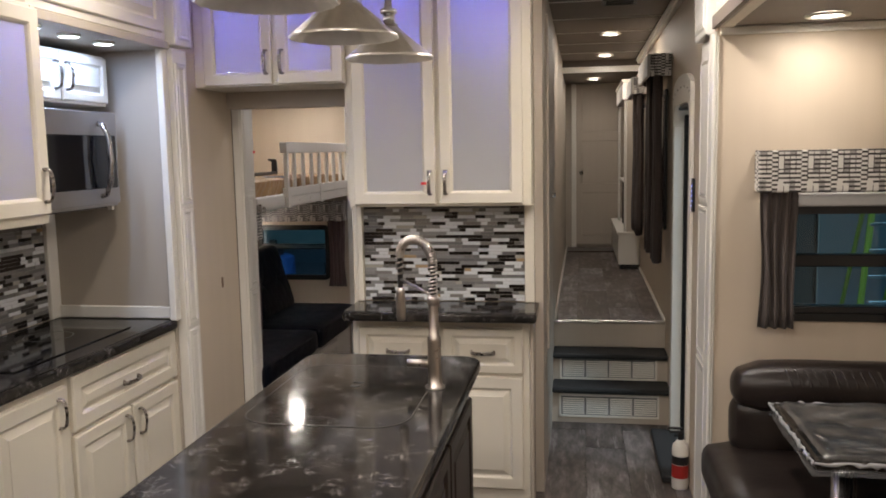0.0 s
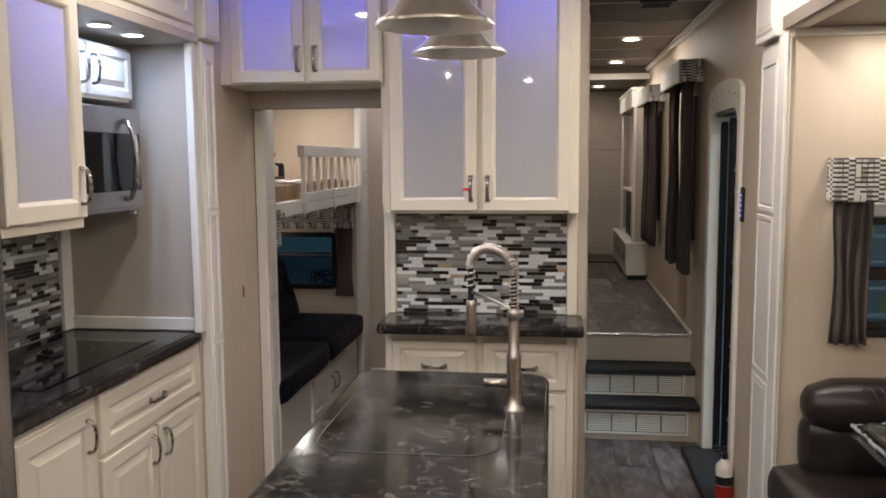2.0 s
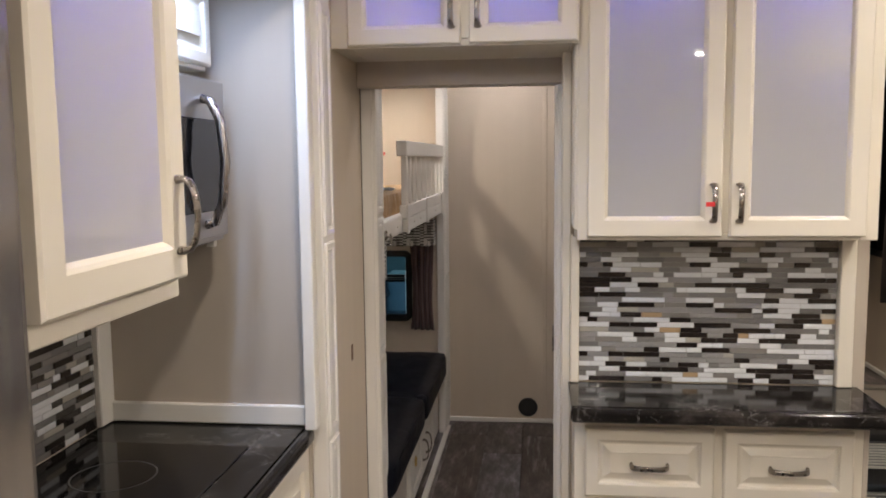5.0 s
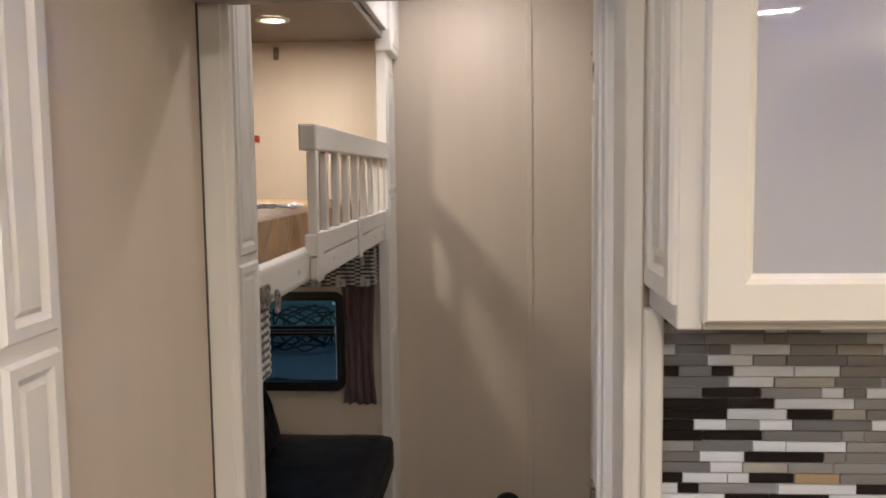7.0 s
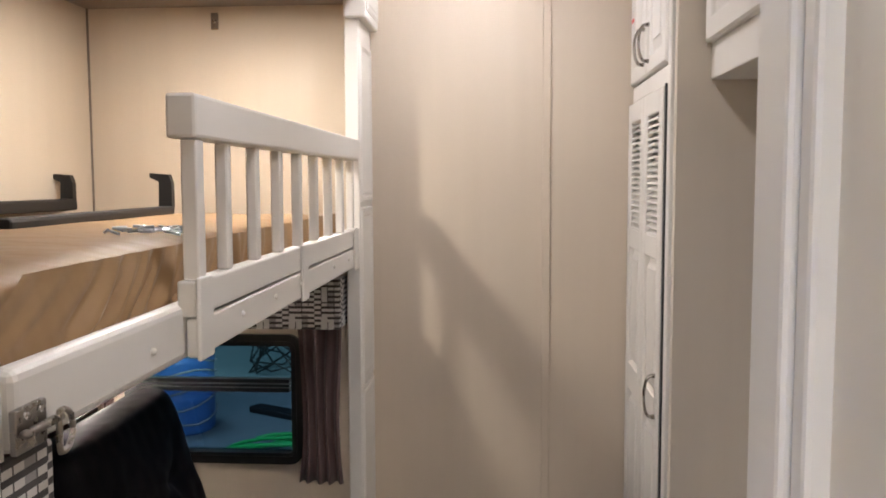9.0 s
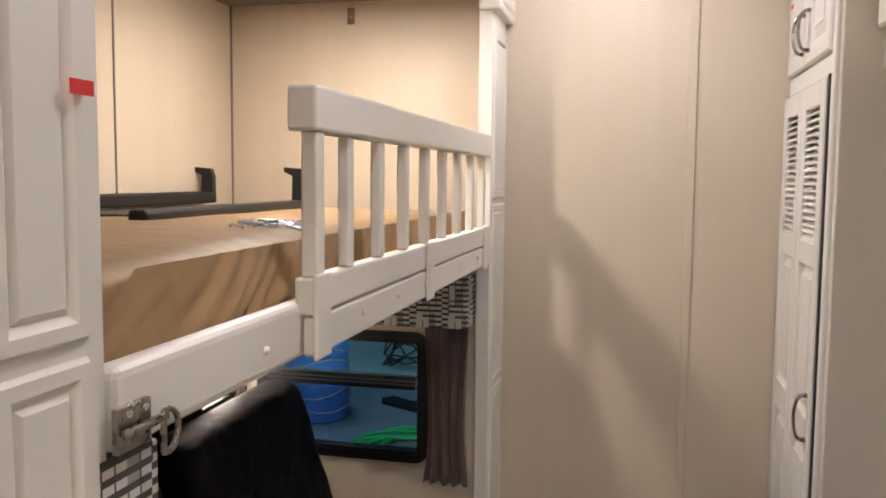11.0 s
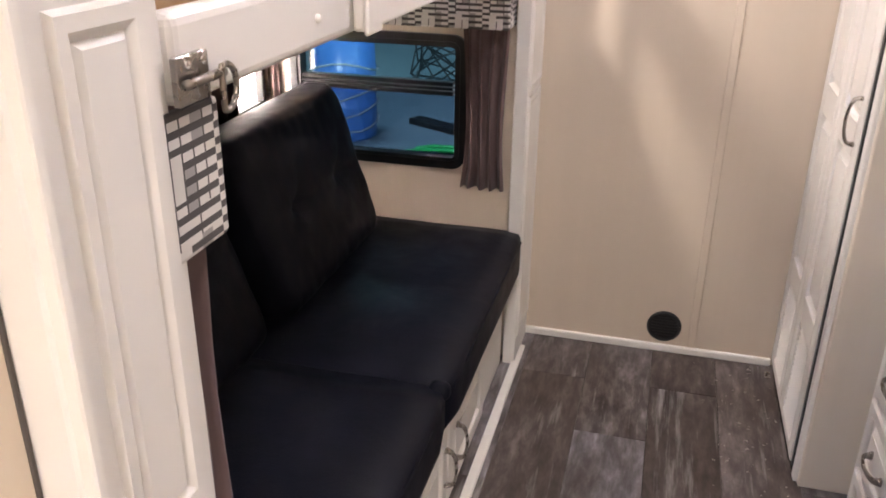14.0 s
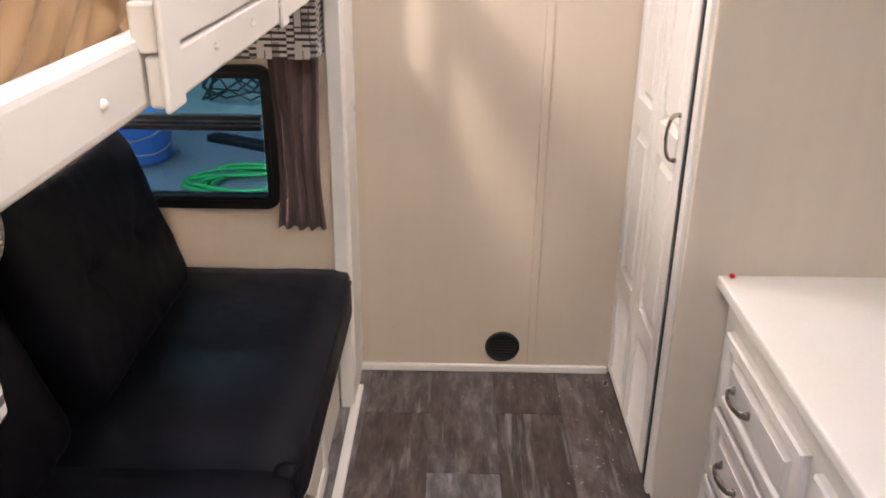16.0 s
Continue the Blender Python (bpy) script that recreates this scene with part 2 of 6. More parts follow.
def wavy_steel(name):
    """Upright brushed sheet with slow ripples along its width."""
    n = Nodes(name)
    f = n.noise(n.coords((320, 320, 1.2)), 1, 3)
    slow = n.noise(n.coords((7, 7, 0.25)), 1, 2)
    n.set(Base_Color=n.mix(f, (0.40, 0.37, 0.37), (0.46, 0.43, 0.42)), Metallic=1.0, Roughness=n.ramp(slow, [(0.3, (0.18,) * 3), (0.7, (0.34,) * 3)]))
    n.bump(n.mix(0.004, slow, f), 0.8, 0.03)
    return n.m


STEEL_F = wavy_steel("rippled steel door skin")
NICKEL = brushed("brushed nickel", (0.36, 0.33, 0.30), (80, 80, 80), 0.27)
CHROME = plain("polished chrome", (0.82, 0.81, 0.79), 0.1, 1.0)
SHADE = brushed("satin shade nickel", (0.88, 0.84, 0.78), (60, 60, 60), 0.36)
BLACK_GLASS = plain("black glass", (0.006, 0.006, 0.007), 0.06)
BLACK = plain("black plastic", (0.012, 0.012, 0.013), 0.35)
BLACK_METAL = plain("black metal", (0.008, 0.008, 0.009), 0.5, bump=0.05)
RUBBER = plain("black rubber", (0.014, 0.014, 0.015), 0.75, bump=0.25, scale=300)
LEATHER_B = leather("black leather", (0.0032, 0.0037, 0.0075), 0.12, 0.4)
LEATHER_D = leather("espresso leather", (0.013, 0.009, 0.008), 0.42, 0.27)
DARKWOOD = paint("espresso wood", (0.03, 0.02, 0.016), 0.35, 0.3)
CURTAIN = cloth("brown curtain cloth", (0.058, 0.041, 0.037), sheen=0.1)
CURTAIN_D = cloth("grey brown curtain cloth", (0.105, 0.082, 0.074), sheen=0.12)
CURTAIN_P = cloth("mauve brown curtain cloth", (0.135, 0.085, 0.08), sheen=0.12)
BLOCKS = pattern_cloth("block pattern cloth")
VINYL = vinyl("weathered plank vinyl")
TAN = satin("tan satin mattress", (0.36, 0.222, 0.108))
FROST = frosted("frosted pane")
GLASS = pane_glass("tinted pane")
TILE = tile_glass("mosaic tile")
GROUT = plain("grey grout", (0.42, 0.41, 0.39), 0.8, bump=0.2, scale=200)
LENS = glow("lamp lens", (1.0, 0.9, 0.76), 14.0)
LENS_W = glow("cool lamp lens", (0.8, 0.9, 1.0), 14.0)
BLUE_LED = glow("blue led strip", (0.17, 0.18, 1.0), 1150.0)
LED_DOT = glow("blue indicator", (0.15, 0.2, 1.0), 3.0)
RED = plain("red plastic", (0.36, 0.018, 0.014), 0.45)
REDTAPE = plain("red tape", (0.7, 0.03, 0.03), 0.5)
CLEAR = plain("clear wrap", (0.38, 0.38, 0.40), 0.25, scale=90, bump=0.4)

# ---- building helpers ----


def thing(name, m, label, category, group="", kind=""):
    ob = new(name)
    ob.empty_display_size = 0.05
    ob.matrix_basis = m
    return tagged(ob, label, category, group, kind)


def part(name, bm, material, parent=None, label="", m=None, smooth=False):
    me = bpy.data.meshes.new(name)
    bmesh.ops.recalc_face_normals(bm, faces=bm.faces)
    bm.to_mesh(me)
    bm.free()
    if smooth:
        me.shade_smooth()
    me.materials.append(material)
    ob = new(name, me)
    if parent:
        ob.parent = parent
    if m is not None:
        ob.matrix_basis = m
    return tagged(ob, label)


def again(ob, m, parent=None):
    """Another object on the same mesh."""
    o = new(ob.name.split(".")[0], ob.data)
    o.parent = parent or ob.parent
    o.matrix_basis = m
    return o


def structure(name, bm, material, label, category="wall"):
    return tagged(part(name, bm, material), label, category, kind="structure")


def add_box(bm, x0, x1, y0, y1, z0, z1, bev=0.0, seg=1):
    g = bmesh.ops.create_cube(bm, size=1.0)["verts"]
    for v in g:
        v.co = Vector((x0 + (v.co.x + 0.5) * (x1 - x0), y0 + (v.co.y + 0.5) * (y1 - y0), z0 + (v.co.z + 0.5) * (z1 - z0)))
    if bev:
        es = {e for v in g for e in v.link_edges}
        bmesh.ops.bevel(bm, geom=list(es), offset=bev, segments=seg, profile=0.5, affect="EDGES")
    return bm


def box(x0, x1, y0, y1, z0, z1, bev=0.002, seg=1):
    return add_box(bmesh.new(), x0, x1, y0, y1, z0, z1, bev, seg)


def boxes(rows, bev=0.002, seg=1):
    bm = bmesh.new()
    for r in rows:
        add_box(bm, *r, bev, seg)
    return bm


def add_tube(bm, pts, r, n=8, caps=True, squash=(1, 1)):
    pts = [Vector(p) for p in pts]
    rings = []
    side = None
    for i, p in enumerate(pts):
        d = (pts[min(i + 1, len(pts) - 1)] - pts[max(i - 1, 0)]).normalized()
        if side is None:
            ref = Vector((0, 0, 1)) if abs(d.z) < 0.9 else Vector((1, 0, 0))
            side = d.cross(ref).normalized()
        side = (side - d * side.dot(d)).normalized()
        up = side.cross(d)
        rr = r[i] if isinstance(r, (list, tuple)) else r
        rings.append([bm.verts.new(p + side * math.cos(2 * math.pi * k / n) * rr * squash[0] + up * math.sin(2 * math.pi * k / n) * rr * squash[1]) for k in range(n)])
    for a, b in zip(rings, rings[1:]):
        for k in range(n):
            bm.faces.new((a[k], a[(k + 1) % n], b[(k + 1) % n], b[k]))
    if caps:
        bm.faces.new(rings[0])
        bm.faces.new(rings[-1])
    return bm


def tube(pts, r, n=8, caps=True, squash=(1, 1)):
    return add_tube(bmesh.new(), pts, r, n, caps, squash)


def lathe(profile, n=32, flutes=0, depth=0.0):
    """Spins (radius, z) rows round the upright axis; flutes ripple the radius."""
    bm = bmesh.new()
    rings = []
    for r, z in profile:
        rings.append([bm.verts.new((math.cos(a) * rr, math.sin(a) * rr, z)) for k in range(n) for a in [2 * math.pi * k / n] for rr in [r * (1 + depth * math.cos(flutes * a))]])
    for a, b in zip(rings, rings[1:]):
        for k in range(n):
            bm.faces.new((a[k], a[(k + 1) % n], b[(k + 1) % n], b[k]))
    return bm


def nested(w, h, steps, thick, closed=True):
    """A board of width w (x) and height h (z), its face towards -y, shaped by rows of (inset, depth); closed: the middle is filled."""
    bm = bmesh.new()

    def ring(i, d):
        return [bm.verts.new(c) for c in ((i, d, i), (w - i, d, i), (w - i, d, h - i), (i, d, h - i))]

    back = ring(0, thick)
    rings = [ring(i, d) for i, d in steps]
    loops = [back] + rings
    if not closed:
        loops = loops + [ring(steps[-1][0], thick)]
    for a, b in zip(loops, loops[1:]):
        for k in range(4):
            bm.faces.new((a[k], a[(k + 1) % 4], b[(k + 1) % 4], b[k]))
    if closed:
        bm.faces.new(rings[-1])
        bm.faces.new(back)
    else:
        a, b = loops[-1], back
        for k in range(4):
            bm.faces.new((a[k], a[(k + 1) % 4], b[(k + 1) % 4], b[k]))
    return bm


def raised(w, h, rail=0.05, thick=0.02):
    e = min(w, h)
    rail = min(rail, e * 0.3)
    s = min(0.024, e * 0.10)
    return nested(w, h, [(0.0, 0.005), (0.005, 0.0), (rail - 0.006, 0.0), (rail - 0.002, 0.003), (rail, 0.009), (rail + 0.005, 0.0115), (rail + 0.009, 0.0115), (rail + 0.009 + s, 0.003), (rail + 0.0095 + s, 0.001), (rail + 0.013 + s, 0.001)], thick)


def glazed(w, h, rail=0.06, thick=0.02):
    return nested(w, h, [(0.0, 0.004), (0.004, 0.0), (rail - 0.012, 0.0), (rail - 0.006, 0.004), (rail, 0.012)], thick, closed=False)


def arc_handle(length=0.1, rise=0.028, r=0.0055):
    """Arched pull along x, standing out to -y."""
    pts = [(-length / 2, 0, 0), (-length / 2, -0.006, 0)]
    for k in range(0, 11):
        a = math.pi * k / 10
        pts.append((-length / 2 * math.cos(a), -0.008 - (rise - 0.008) * math.sin(a) ** 0.8, 0))
    pts += [(length / 2, -0.006, 0), (length / 2, 0, 0)]
    rs = [r * 1.5, r * 1.4] + [r * (1.2 - 0.25 * math.sin(math.pi * k / 10)) for k in range(11)] + [r * 1.4, r * 1.5]
    return tube(pts, rs, 10, True, (0.75, 1.45))


def slab(pts, way):
    """A flat outline given as 3D corners, thickened by the vector way."""
    bm = bmesh.new()
    a = [bm.verts.new(p) for p in pts]
    b = [bm.verts.new(Vector(p) + Vector(way)) for p in pts]
    bm.faces.new(a)
    bm.faces.new(b[::-1])
    for k in range(len(a)):
        bm.faces.new((a[k], b[k], b[(k + 1) % len(a)], a[(k + 1) % len(a)]))
    return bm


def R(rz, x, y, z):
    return pose(x, y, z, 0, 0, rz)


def door(parent, x0, x1, z0, z1, y, material, handle=None, glass=False, rail=0.055, name="door", label=""):
    """A cabinet front; handle: (x, z, upright) in the parent's axes."""
    w, h = x1 - x0, z1 - z0
    d = part(name, glazed(w, h, rail) if glass else raised(w, h, rail), material, parent, label, pose(x0, y, z0))
    if glass:
        pn = part("pane", box(rail - 0.008, w - rail + 0.008, 0.011, 0.015, rail - 0.008, h - rail + 0.008, 0), FROST, d, "frosted glass pane")
    if handle:
        hx, hz, up = handle
        part("handle", arc_handle(), NICKEL, d, "brushed nickel arched handle", pose(hx - x0, 0, hz - z0, 0, 90 if up else 0, 0), True)
    return d


def puck(x, y, z, power, group="ceiling lights", colour=WARM, r=0.055):
    t = thing("ceiling_light", pose(x, y, z), "round recessed LED ceiling light, lit warm", "ceiling light", group)
    part("trim_ring", lathe([(r + 0.016, -0.002), (r + 0.014, -0.008), (r, -0.01), (r - 0.004, -0.004), (r - 0.004, 0.0)], 28), TRIM, t, "", None, True)
    part("lens", lathe([(0.0005, -0.006), (r - 0.005, -0.005)], 28), LENS, t, "glowing lens")
    lamp("puck_lamp", "AREA", pose(x, y, z - 0.014), power, colour, r * 1.7)
    return t


def pleats(w, h, folds, depth, flare=0.0, sag=0.0, seed=0):
    """A hanging curtain: width along x, bottom at z = 0, folds in y."""
    rnd = random.Random(seed)
    bm = bmesh.new()
    nu, nv = folds * 8 + 1, 10
    ph = [rnd.uniform(-0.5, 0.5) for _ in range(folds + 2)]
    grid = []
    for j in range(nv + 1):
        v = j / nv
        row = []
        for i in range(nu):
            u = i / (nu - 1)
            k = u * folds
            a = 2 * math.pi * k + ph[int(k)] * (1 - (k % 1)) + ph[int(k) + 1] * (k % 1)
            amp = depth * (1 - 0.35 * v)
            row.append(bm.verts.new(((u - 0.5) * w * (1 + flare * (1 - v) - sag * math.sin(math.pi * v)) + 0.004 * math.sin(5 * v + k), amp * math.sin(a) + 0.004 * math.sin(9 * v + 2 * k), v * h)))
        grid.append(row)
    for a, b in zip(grid, grid[1:]):
        for i in range(nu - 1):
            bm.faces.new((a[i], a[i + 1], b[i + 1], b[i]))
    back = [[bm.verts.new(v.co + Vector((0, 0.004, 0))) for v in row] for row in grid]
    for a, b in zip(back, back[1:]):
        for i in range(nu - 1):
            bm.faces.new((b[i], b[i + 1], a[i + 1], a[i]))
    for f, k in ((grid, back),):
        for i in range(nu - 1):
            bm.faces.new((f[0][i + 1], f[0][i], k[0][i], k[0][i + 1]))
        for j in range(nv):
            bm.faces.new((f[j][0], f[j + 1][0], k[j + 1][0], k[j][0]))
            bm.faces.new((f[j + 1][-1], f[j][-1], k[j][-1], k[j + 1][-1]))
    return bm


def cushion(w, d, h, r=0.04, puff=0.02, seams=()):
    """A stuffed block with rounded edges, bottom at z = 0."""
    bm = bmesh.new()
    bmesh.ops.create_cube(bm, size=1.0)
    bmesh.ops.subdivide_edges(bm, edges=bm.edges[:], cuts=9, use_grid_fill=True)
    for v in bm.verts:
        x, y, z = v.co
        p = Vector((x * w, y * d, z * h))
        q = Vector((max(-w / 2 + r, min(w / 2 - r, p.x)), max(-d / 2 + r, min(d / 2 - r, p.y)), max(-h / 2 + r, min(h / 2 - r, p.z))))
        dv = p - q
        if dv.length > 1e-6:
            p = q + dv.normalized() * r if dv.length > r * 0.6 else p
        b = (1 - (2 * x) ** 2) * (1 - (2 * y) ** 2)
        p.z += puff * b * (1 if z > 0 else 0) + 0.004 * noise.noise(p * 9)
        v.co = p + Vector((0, 0, h / 2))
    return bm


def tufted(w, h, th, buttons, shear=0.0, seed=0):
    """A padded leather panel: width along y, height along z, front towards +x, drawn in at its buttons."""
    bm = bmesh.new()
    nu, nv = 64, 44
    rows = []
    for j in range(nv + 1):
        v = j / nv
        row = []
        for i in range(nu + 1):
            u = i / nu
            y, z = (u - 0.5) * w, v * h
            e = max(0.0, 1 - abs(2 * u - 1) ** 14) ** 0.35 * max(0.0, 1 - abs(2 * v - 1) ** 12) ** 0.4
            d = th * e
            for by, bz in buttons:
                r2 = (y - by) ** 2 + (z - bz) ** 2
                d -= 0.020 * math.exp(-r2 / 0.0012)
                a = math.atan2(z - bz, y - by)
                d -= 0.006 * math.exp(-r2 / 0.012) * (0.5 + 0.5 * math.cos(5 * a + seed)) ** 3
                d -= 0.007 * math.exp(-((z - bz) / 0.010) ** 2) * math.exp(-((y - by) / 0.11) ** 2)
            d += 0.004 * noise.noise(Vector((y * 7, z * 9, seed))) + 0.0025 * noise.noise(Vector((y * 26, z * 16, seed + 3)))
            d -= 0.004 * max(0.0, 1 - v * 7) * (0.5 + 0.5 * math.sin(y * 90 + 3 * math.sin(y * 21)))
            row.append(bm.verts.new((max(d, 0.0) - 0.5 * th, y + shear * (1 - v), z)))
        rows.append(row)
    for r0, r1 in zip(rows, rows[1:]):
        for i in range(nu):
            bm.faces.new((r0[i], r0[i + 1], r1[i + 1], r1[i]))
    rim = rows[0] + [r[-1] for r in rows[1:]] + rows[-1][-2::-1] + [r[0] for r in rows[-2:0:-1]]
    back = [bm.verts.new((-0.5 * th - 0.025, p.co.y, p.co.z)) for p in rim]
    n = len(rim)
    for k in range(n):
        bm.faces.new((rim[k], back[k], back[(k + 1) % n], rim[(k + 1) % n]))
    bm.faces.new(back)
    bmesh.ops.recalc_face_normals(bm, faces=bm.faces)
    return bm


def rounded_ring(w, h, r, t, y0, y1, x=0.0, z=0.0):
    """A frame with rounded corners in the xz plane, from y0 to y1."""
    def loop(ww, hh, rr, ox, oz):
        pts = []
        for cx, cz, a0 in ((ww - rr, hh - rr, 0), (rr, hh - rr, 90), (rr, rr, 180), (ww - rr, rr, 270)):
            for k in range(7):
                a = radians(a0 + 15 * k)
                pts.append((ox + cx + rr * math.cos(a), oz + cz + rr * math.sin(a)))
        return pts
    bm = bmesh.new()
    o, i = loop(w, h, r, x, z), loop(w - 2 * t, h - 2 * t, max(r - t, 0.012), x + t, z + t)
    q = [[bm.verts.new((px, y, pz)) for px, pz in lp] for lp, y in ((o, y0), (i, y0), (i, y1), (o, y1))]
    n = len(o)
    for a, b in ((0, 1), (1, 2), (2, 3), (3, 0)):
        for k in range(n):
            bm.faces.new((q[a][k], q[a][(k + 1) % n], q[b][(k + 1) % n], q[b][k]))
    bmesh.ops.recalc_face_normals(bm, faces=bm.faces)
    return bm

# ---- setting ----
H = 2.36
structure("floor", boxes([(0.0, 3.34, -1.6, 8.5, -0.08, -0.006)], 0), plain("sub floor", (0.05, 0.045, 0.04), 0.7), "dark underlay beneath grey-brown plank vinyl floor", "floor")
structure("floor_hall", boxes([(2.60, 3.34, 7.384, 11.3, 0.46, 0.534)], 0), plain("sub floor hall", (0.05, 0.045, 0.04), 0.7), "raised hallway floor at the top of the steps", "floor")
structure("ceiling", boxes([(0.2, 3.4, -1.6, 6.155, H, H + 0.06)], 0), CEIL_W, "pale flat ceiling over the kitchen", "ceiling")
structure("ceiling_bunk_room", boxes([(1.13, 2.6, 6.155, 8.47, H, H + 0.06)], 0), CEIL_W, "pale ceiling over the bunk room", "ceiling")
hall_bm = boxes([(2.5, 3.4, y, y + 0.60, H - 0.004, H + 0.05) for y in (6.16, 6.765, 7.37, 7.975, 8.58, 9.185)] + [(2.5, 3.4, 9.786, 9.80, 2.30, 2.41), (2.5, 3.4, 9.79, 11.3, 2.26, 2.3)], 0.0)
structure("ceiling_hall", hall_bm, CEIL, "dark taupe panelled hallway ceiling with pale joints", "ceiling")
structure("ceiling_joint", boxes([(2.55, 3.3, y - 0.007, y + 0.002, H - 0.008, H - 0.001) for y in (6.765, 7.37, 7.975, 8.58, 9.185)] + [(2.55, 3.3, 9.76, 9.79, 2.25, 2.30)], 0.001), TRIM, "thin pale strips between hallway ceiling panels", "trim")

# entry side wall with the door opening
DY0, DY1, DZ0, DZ1, XE = 6.20, 6.84, 0.03, 1.80, 3.27
structure("wall_entry", boxes([(XE, XE + 0.07, 5.46, DY0, 0, H), (XE, XE + 0.07, DY1, 11.3, 0, H), (XE, XE + 0.07, DY0, DY1, DZ1, H), (XE, XE + 0.07, DY0, DY1, -0.08, DZ0)], 0), WALL, "beige vinyl-covered entry side wall", "wall")
structure("wall_hall", boxes([(2.55, 2.60, 6.16, 11.3, 0, H)], 0), PANEL, "taupe hallway partition wall", "wall")
structure("wall_hall_end", boxes([(2.5, 3.4, 11.2, 11.3, 0, H)], 0), PANEL, "taupe wall at the hallway's end", "wall")
structure("wall_bunk_back", boxes([(0.9, 2.56, 8.386, 8.44, 0, H)], 0), WALL, "beige vinyl-covered back wall of the bunk room", "wall")
structure("wall_partition", boxes([(1.74, 2.55, 6.02, 6.155, 0, H), (0.45, 1.74, 6.14, 6.195, 1.90, H)], 0), WALL, "beige partition between kitchen and bunk room", "wall")
structure("wall_pocket", boxes([(1.02, 1.06, 5.668, 6.185, 0, H)], 0), WALL, "beige wall return beside the doorway", "wall")
structure("wall_kitchen_back", boxes([(0.44, 0.50, 3.0, 5.56, 0, H)], 0), WALL, "beige back wall of the kitchen slide-out", "wall")
structure("wall_kitchen_end", boxes([(0.44, 1.05, 5.52, 5.56, 0, H)], 0), PANEL, "taupe end panel beside the cooktop", "wall")
structure("wall_near_west", boxes([(0.98, 1.04, -1.6, 3.28, 0, H)], 0), WALL, "beige living area wall", "wall")
structure("wall_near", boxes([(0.98, 4.5, -1.66, -1.6, 0, H)], 0), WALL, "beige wall behind the living area", "wall")
# living slide-out
structure("wall_slide_end", boxes([(3.25, 3.50, 5.42, 5.47, 0, 2.02), (3.91, 4.42, 5.42, 5.47, 0, 2.02), (3.50, 3.91, 5.42, 5.47, 0, 0.95), (3.50, 3.91, 5.42, 5.47, 1.42, 2.02)], 0), WALL, "beige end wall of the living slide-out with a window", "wall")
structure("wall_slide_outer", boxes([(4.36, 4.42, 1.6, 5.42, 0, 2.02)], 0), WALL, "beige outer wall of the living slide-out", "wall")
structure("ceiling_slide", boxes([(3.24, 4.42, 1.6, 5.47, 2.015, 2.06)], 0), CEIL, "taupe slide-out ceiling", "ceiling")
structure("wall_slide_near", boxes([(3.24, 4.42, 1.54, 1.6, 0, 2.06), (3.24, 3.3, -1.6, 1.54, 0, H), (3.26, 3.33, 1.6, 5.5, 2.06, H)], 0), WALL, "beige wall and beam round the living slide-out", "wall")
structure("floor_slide", boxes([(3.34, 4.42, 1.6, 5.47, -0.08, 0.0)], 0), VINYL, "plank vinyl slide-out floor", "floor")

# bunk slide-out shell
BX, BY0, BY1, BZ = 0.26, 6.21, 8.20, 2.07
structure("wall_bunk_outer", boxes([(BX - 0.05, BX, BY0 - 0.05, 6.71, 0, BZ), (BX - 0.05, BX, 8.165, BY1 + 0.05, 0, BZ), (BX - 0.05, BX, 6.71, 8.165, 0, 0.81), (BX - 0.05, BX, 6.71, 8.165, 1.235, BZ)], 0), WALL, "beige outer wall of the bunk slide-out", "wall")
structure("wall_bunk_near", boxes([(BX, 1.06, BY0 - 0.03, BY0, 0, BZ)], 0), WALL, "beige near end wall of the bunk slide-out", "wall")
WX0, WX1, WZ0, WZ1 = 0.36, 0.905, 0.665, 1.05
structure("wall_bunk_end", boxes([(BX, WX0, BY1, BY1 + 0.04, 0, BZ), (WX1, 1.068, BY1, BY1 + 0.04, 0, BZ), (WX0, WX1, BY1, BY1 + 0.04, 0, WZ0), (WX0, WX1, BY1, BY1 + 0.04, WZ1, BZ)], 0), WALL, "beige end wall of the bunk slide-out with a window", "wall")
structure("ceiling_bunk_slide", boxes([(BX - 0.05, 1.10, BY0 - 0.05, BY1 + 0.05, BZ, BZ + 0.05)], 0), CEIL, "taupe bunk slide-out ceiling", "ceiling")
structure("wall_bunk_header", boxes([(1.06, 1.12, BY0 - 0.02, 8.386, 2.10, H)], 0.002), WHITE, "white header over the bunk slide-out", "wall")
structure("shell_west", boxes([(0.0, 0.06, 5.5, 6.2, 0, H), (0.0, 0.06, 3.0, 3.3, 0, H)], 0), PANEL, "plain outer shell", "wall")

# crown, base and batten trim
structure("trim_crown_hall", boxes([(XE - 0.03, XE, 5.76, 9.76, H - 0.05, H - 0.008), (XE - 0.045, XE, 5.76, 9.76, H - 0.03, H - 0.012)], 0.006, 2), TRIM, "pale crown strip along the hallway ceiling", "trim")
structure("trim_hall_floor", boxes([(XE - 0.014, XE, 7.36, 11.2, 0.54, 0.562), (2.60, 2.614, 7.36, 11.2, 0.54, 0.562)], 0.004), TRIM, "thin white floor strips in the hallway", "baseboard")
structure("baseboard", boxes([(1.06, 1.94, 8.372, 8.386, 0.0, 0.028)], 0.005, 2), TRIM, "thin white baseboard along the back wall", "baseboard")
structure("trim_batten", boxes([(1.668, 1.694, 8.379, 8.386, 0.028, H)], 0.003, 2), WALL, "beige wall batten covering a panel joint", "trim")
structure("trim_nook", boxes([(0.5, 1.05, 5.505, 5.52, 0.902, 0.955)], 0.004), TRIM, "white strip above the counter's end", "trim")
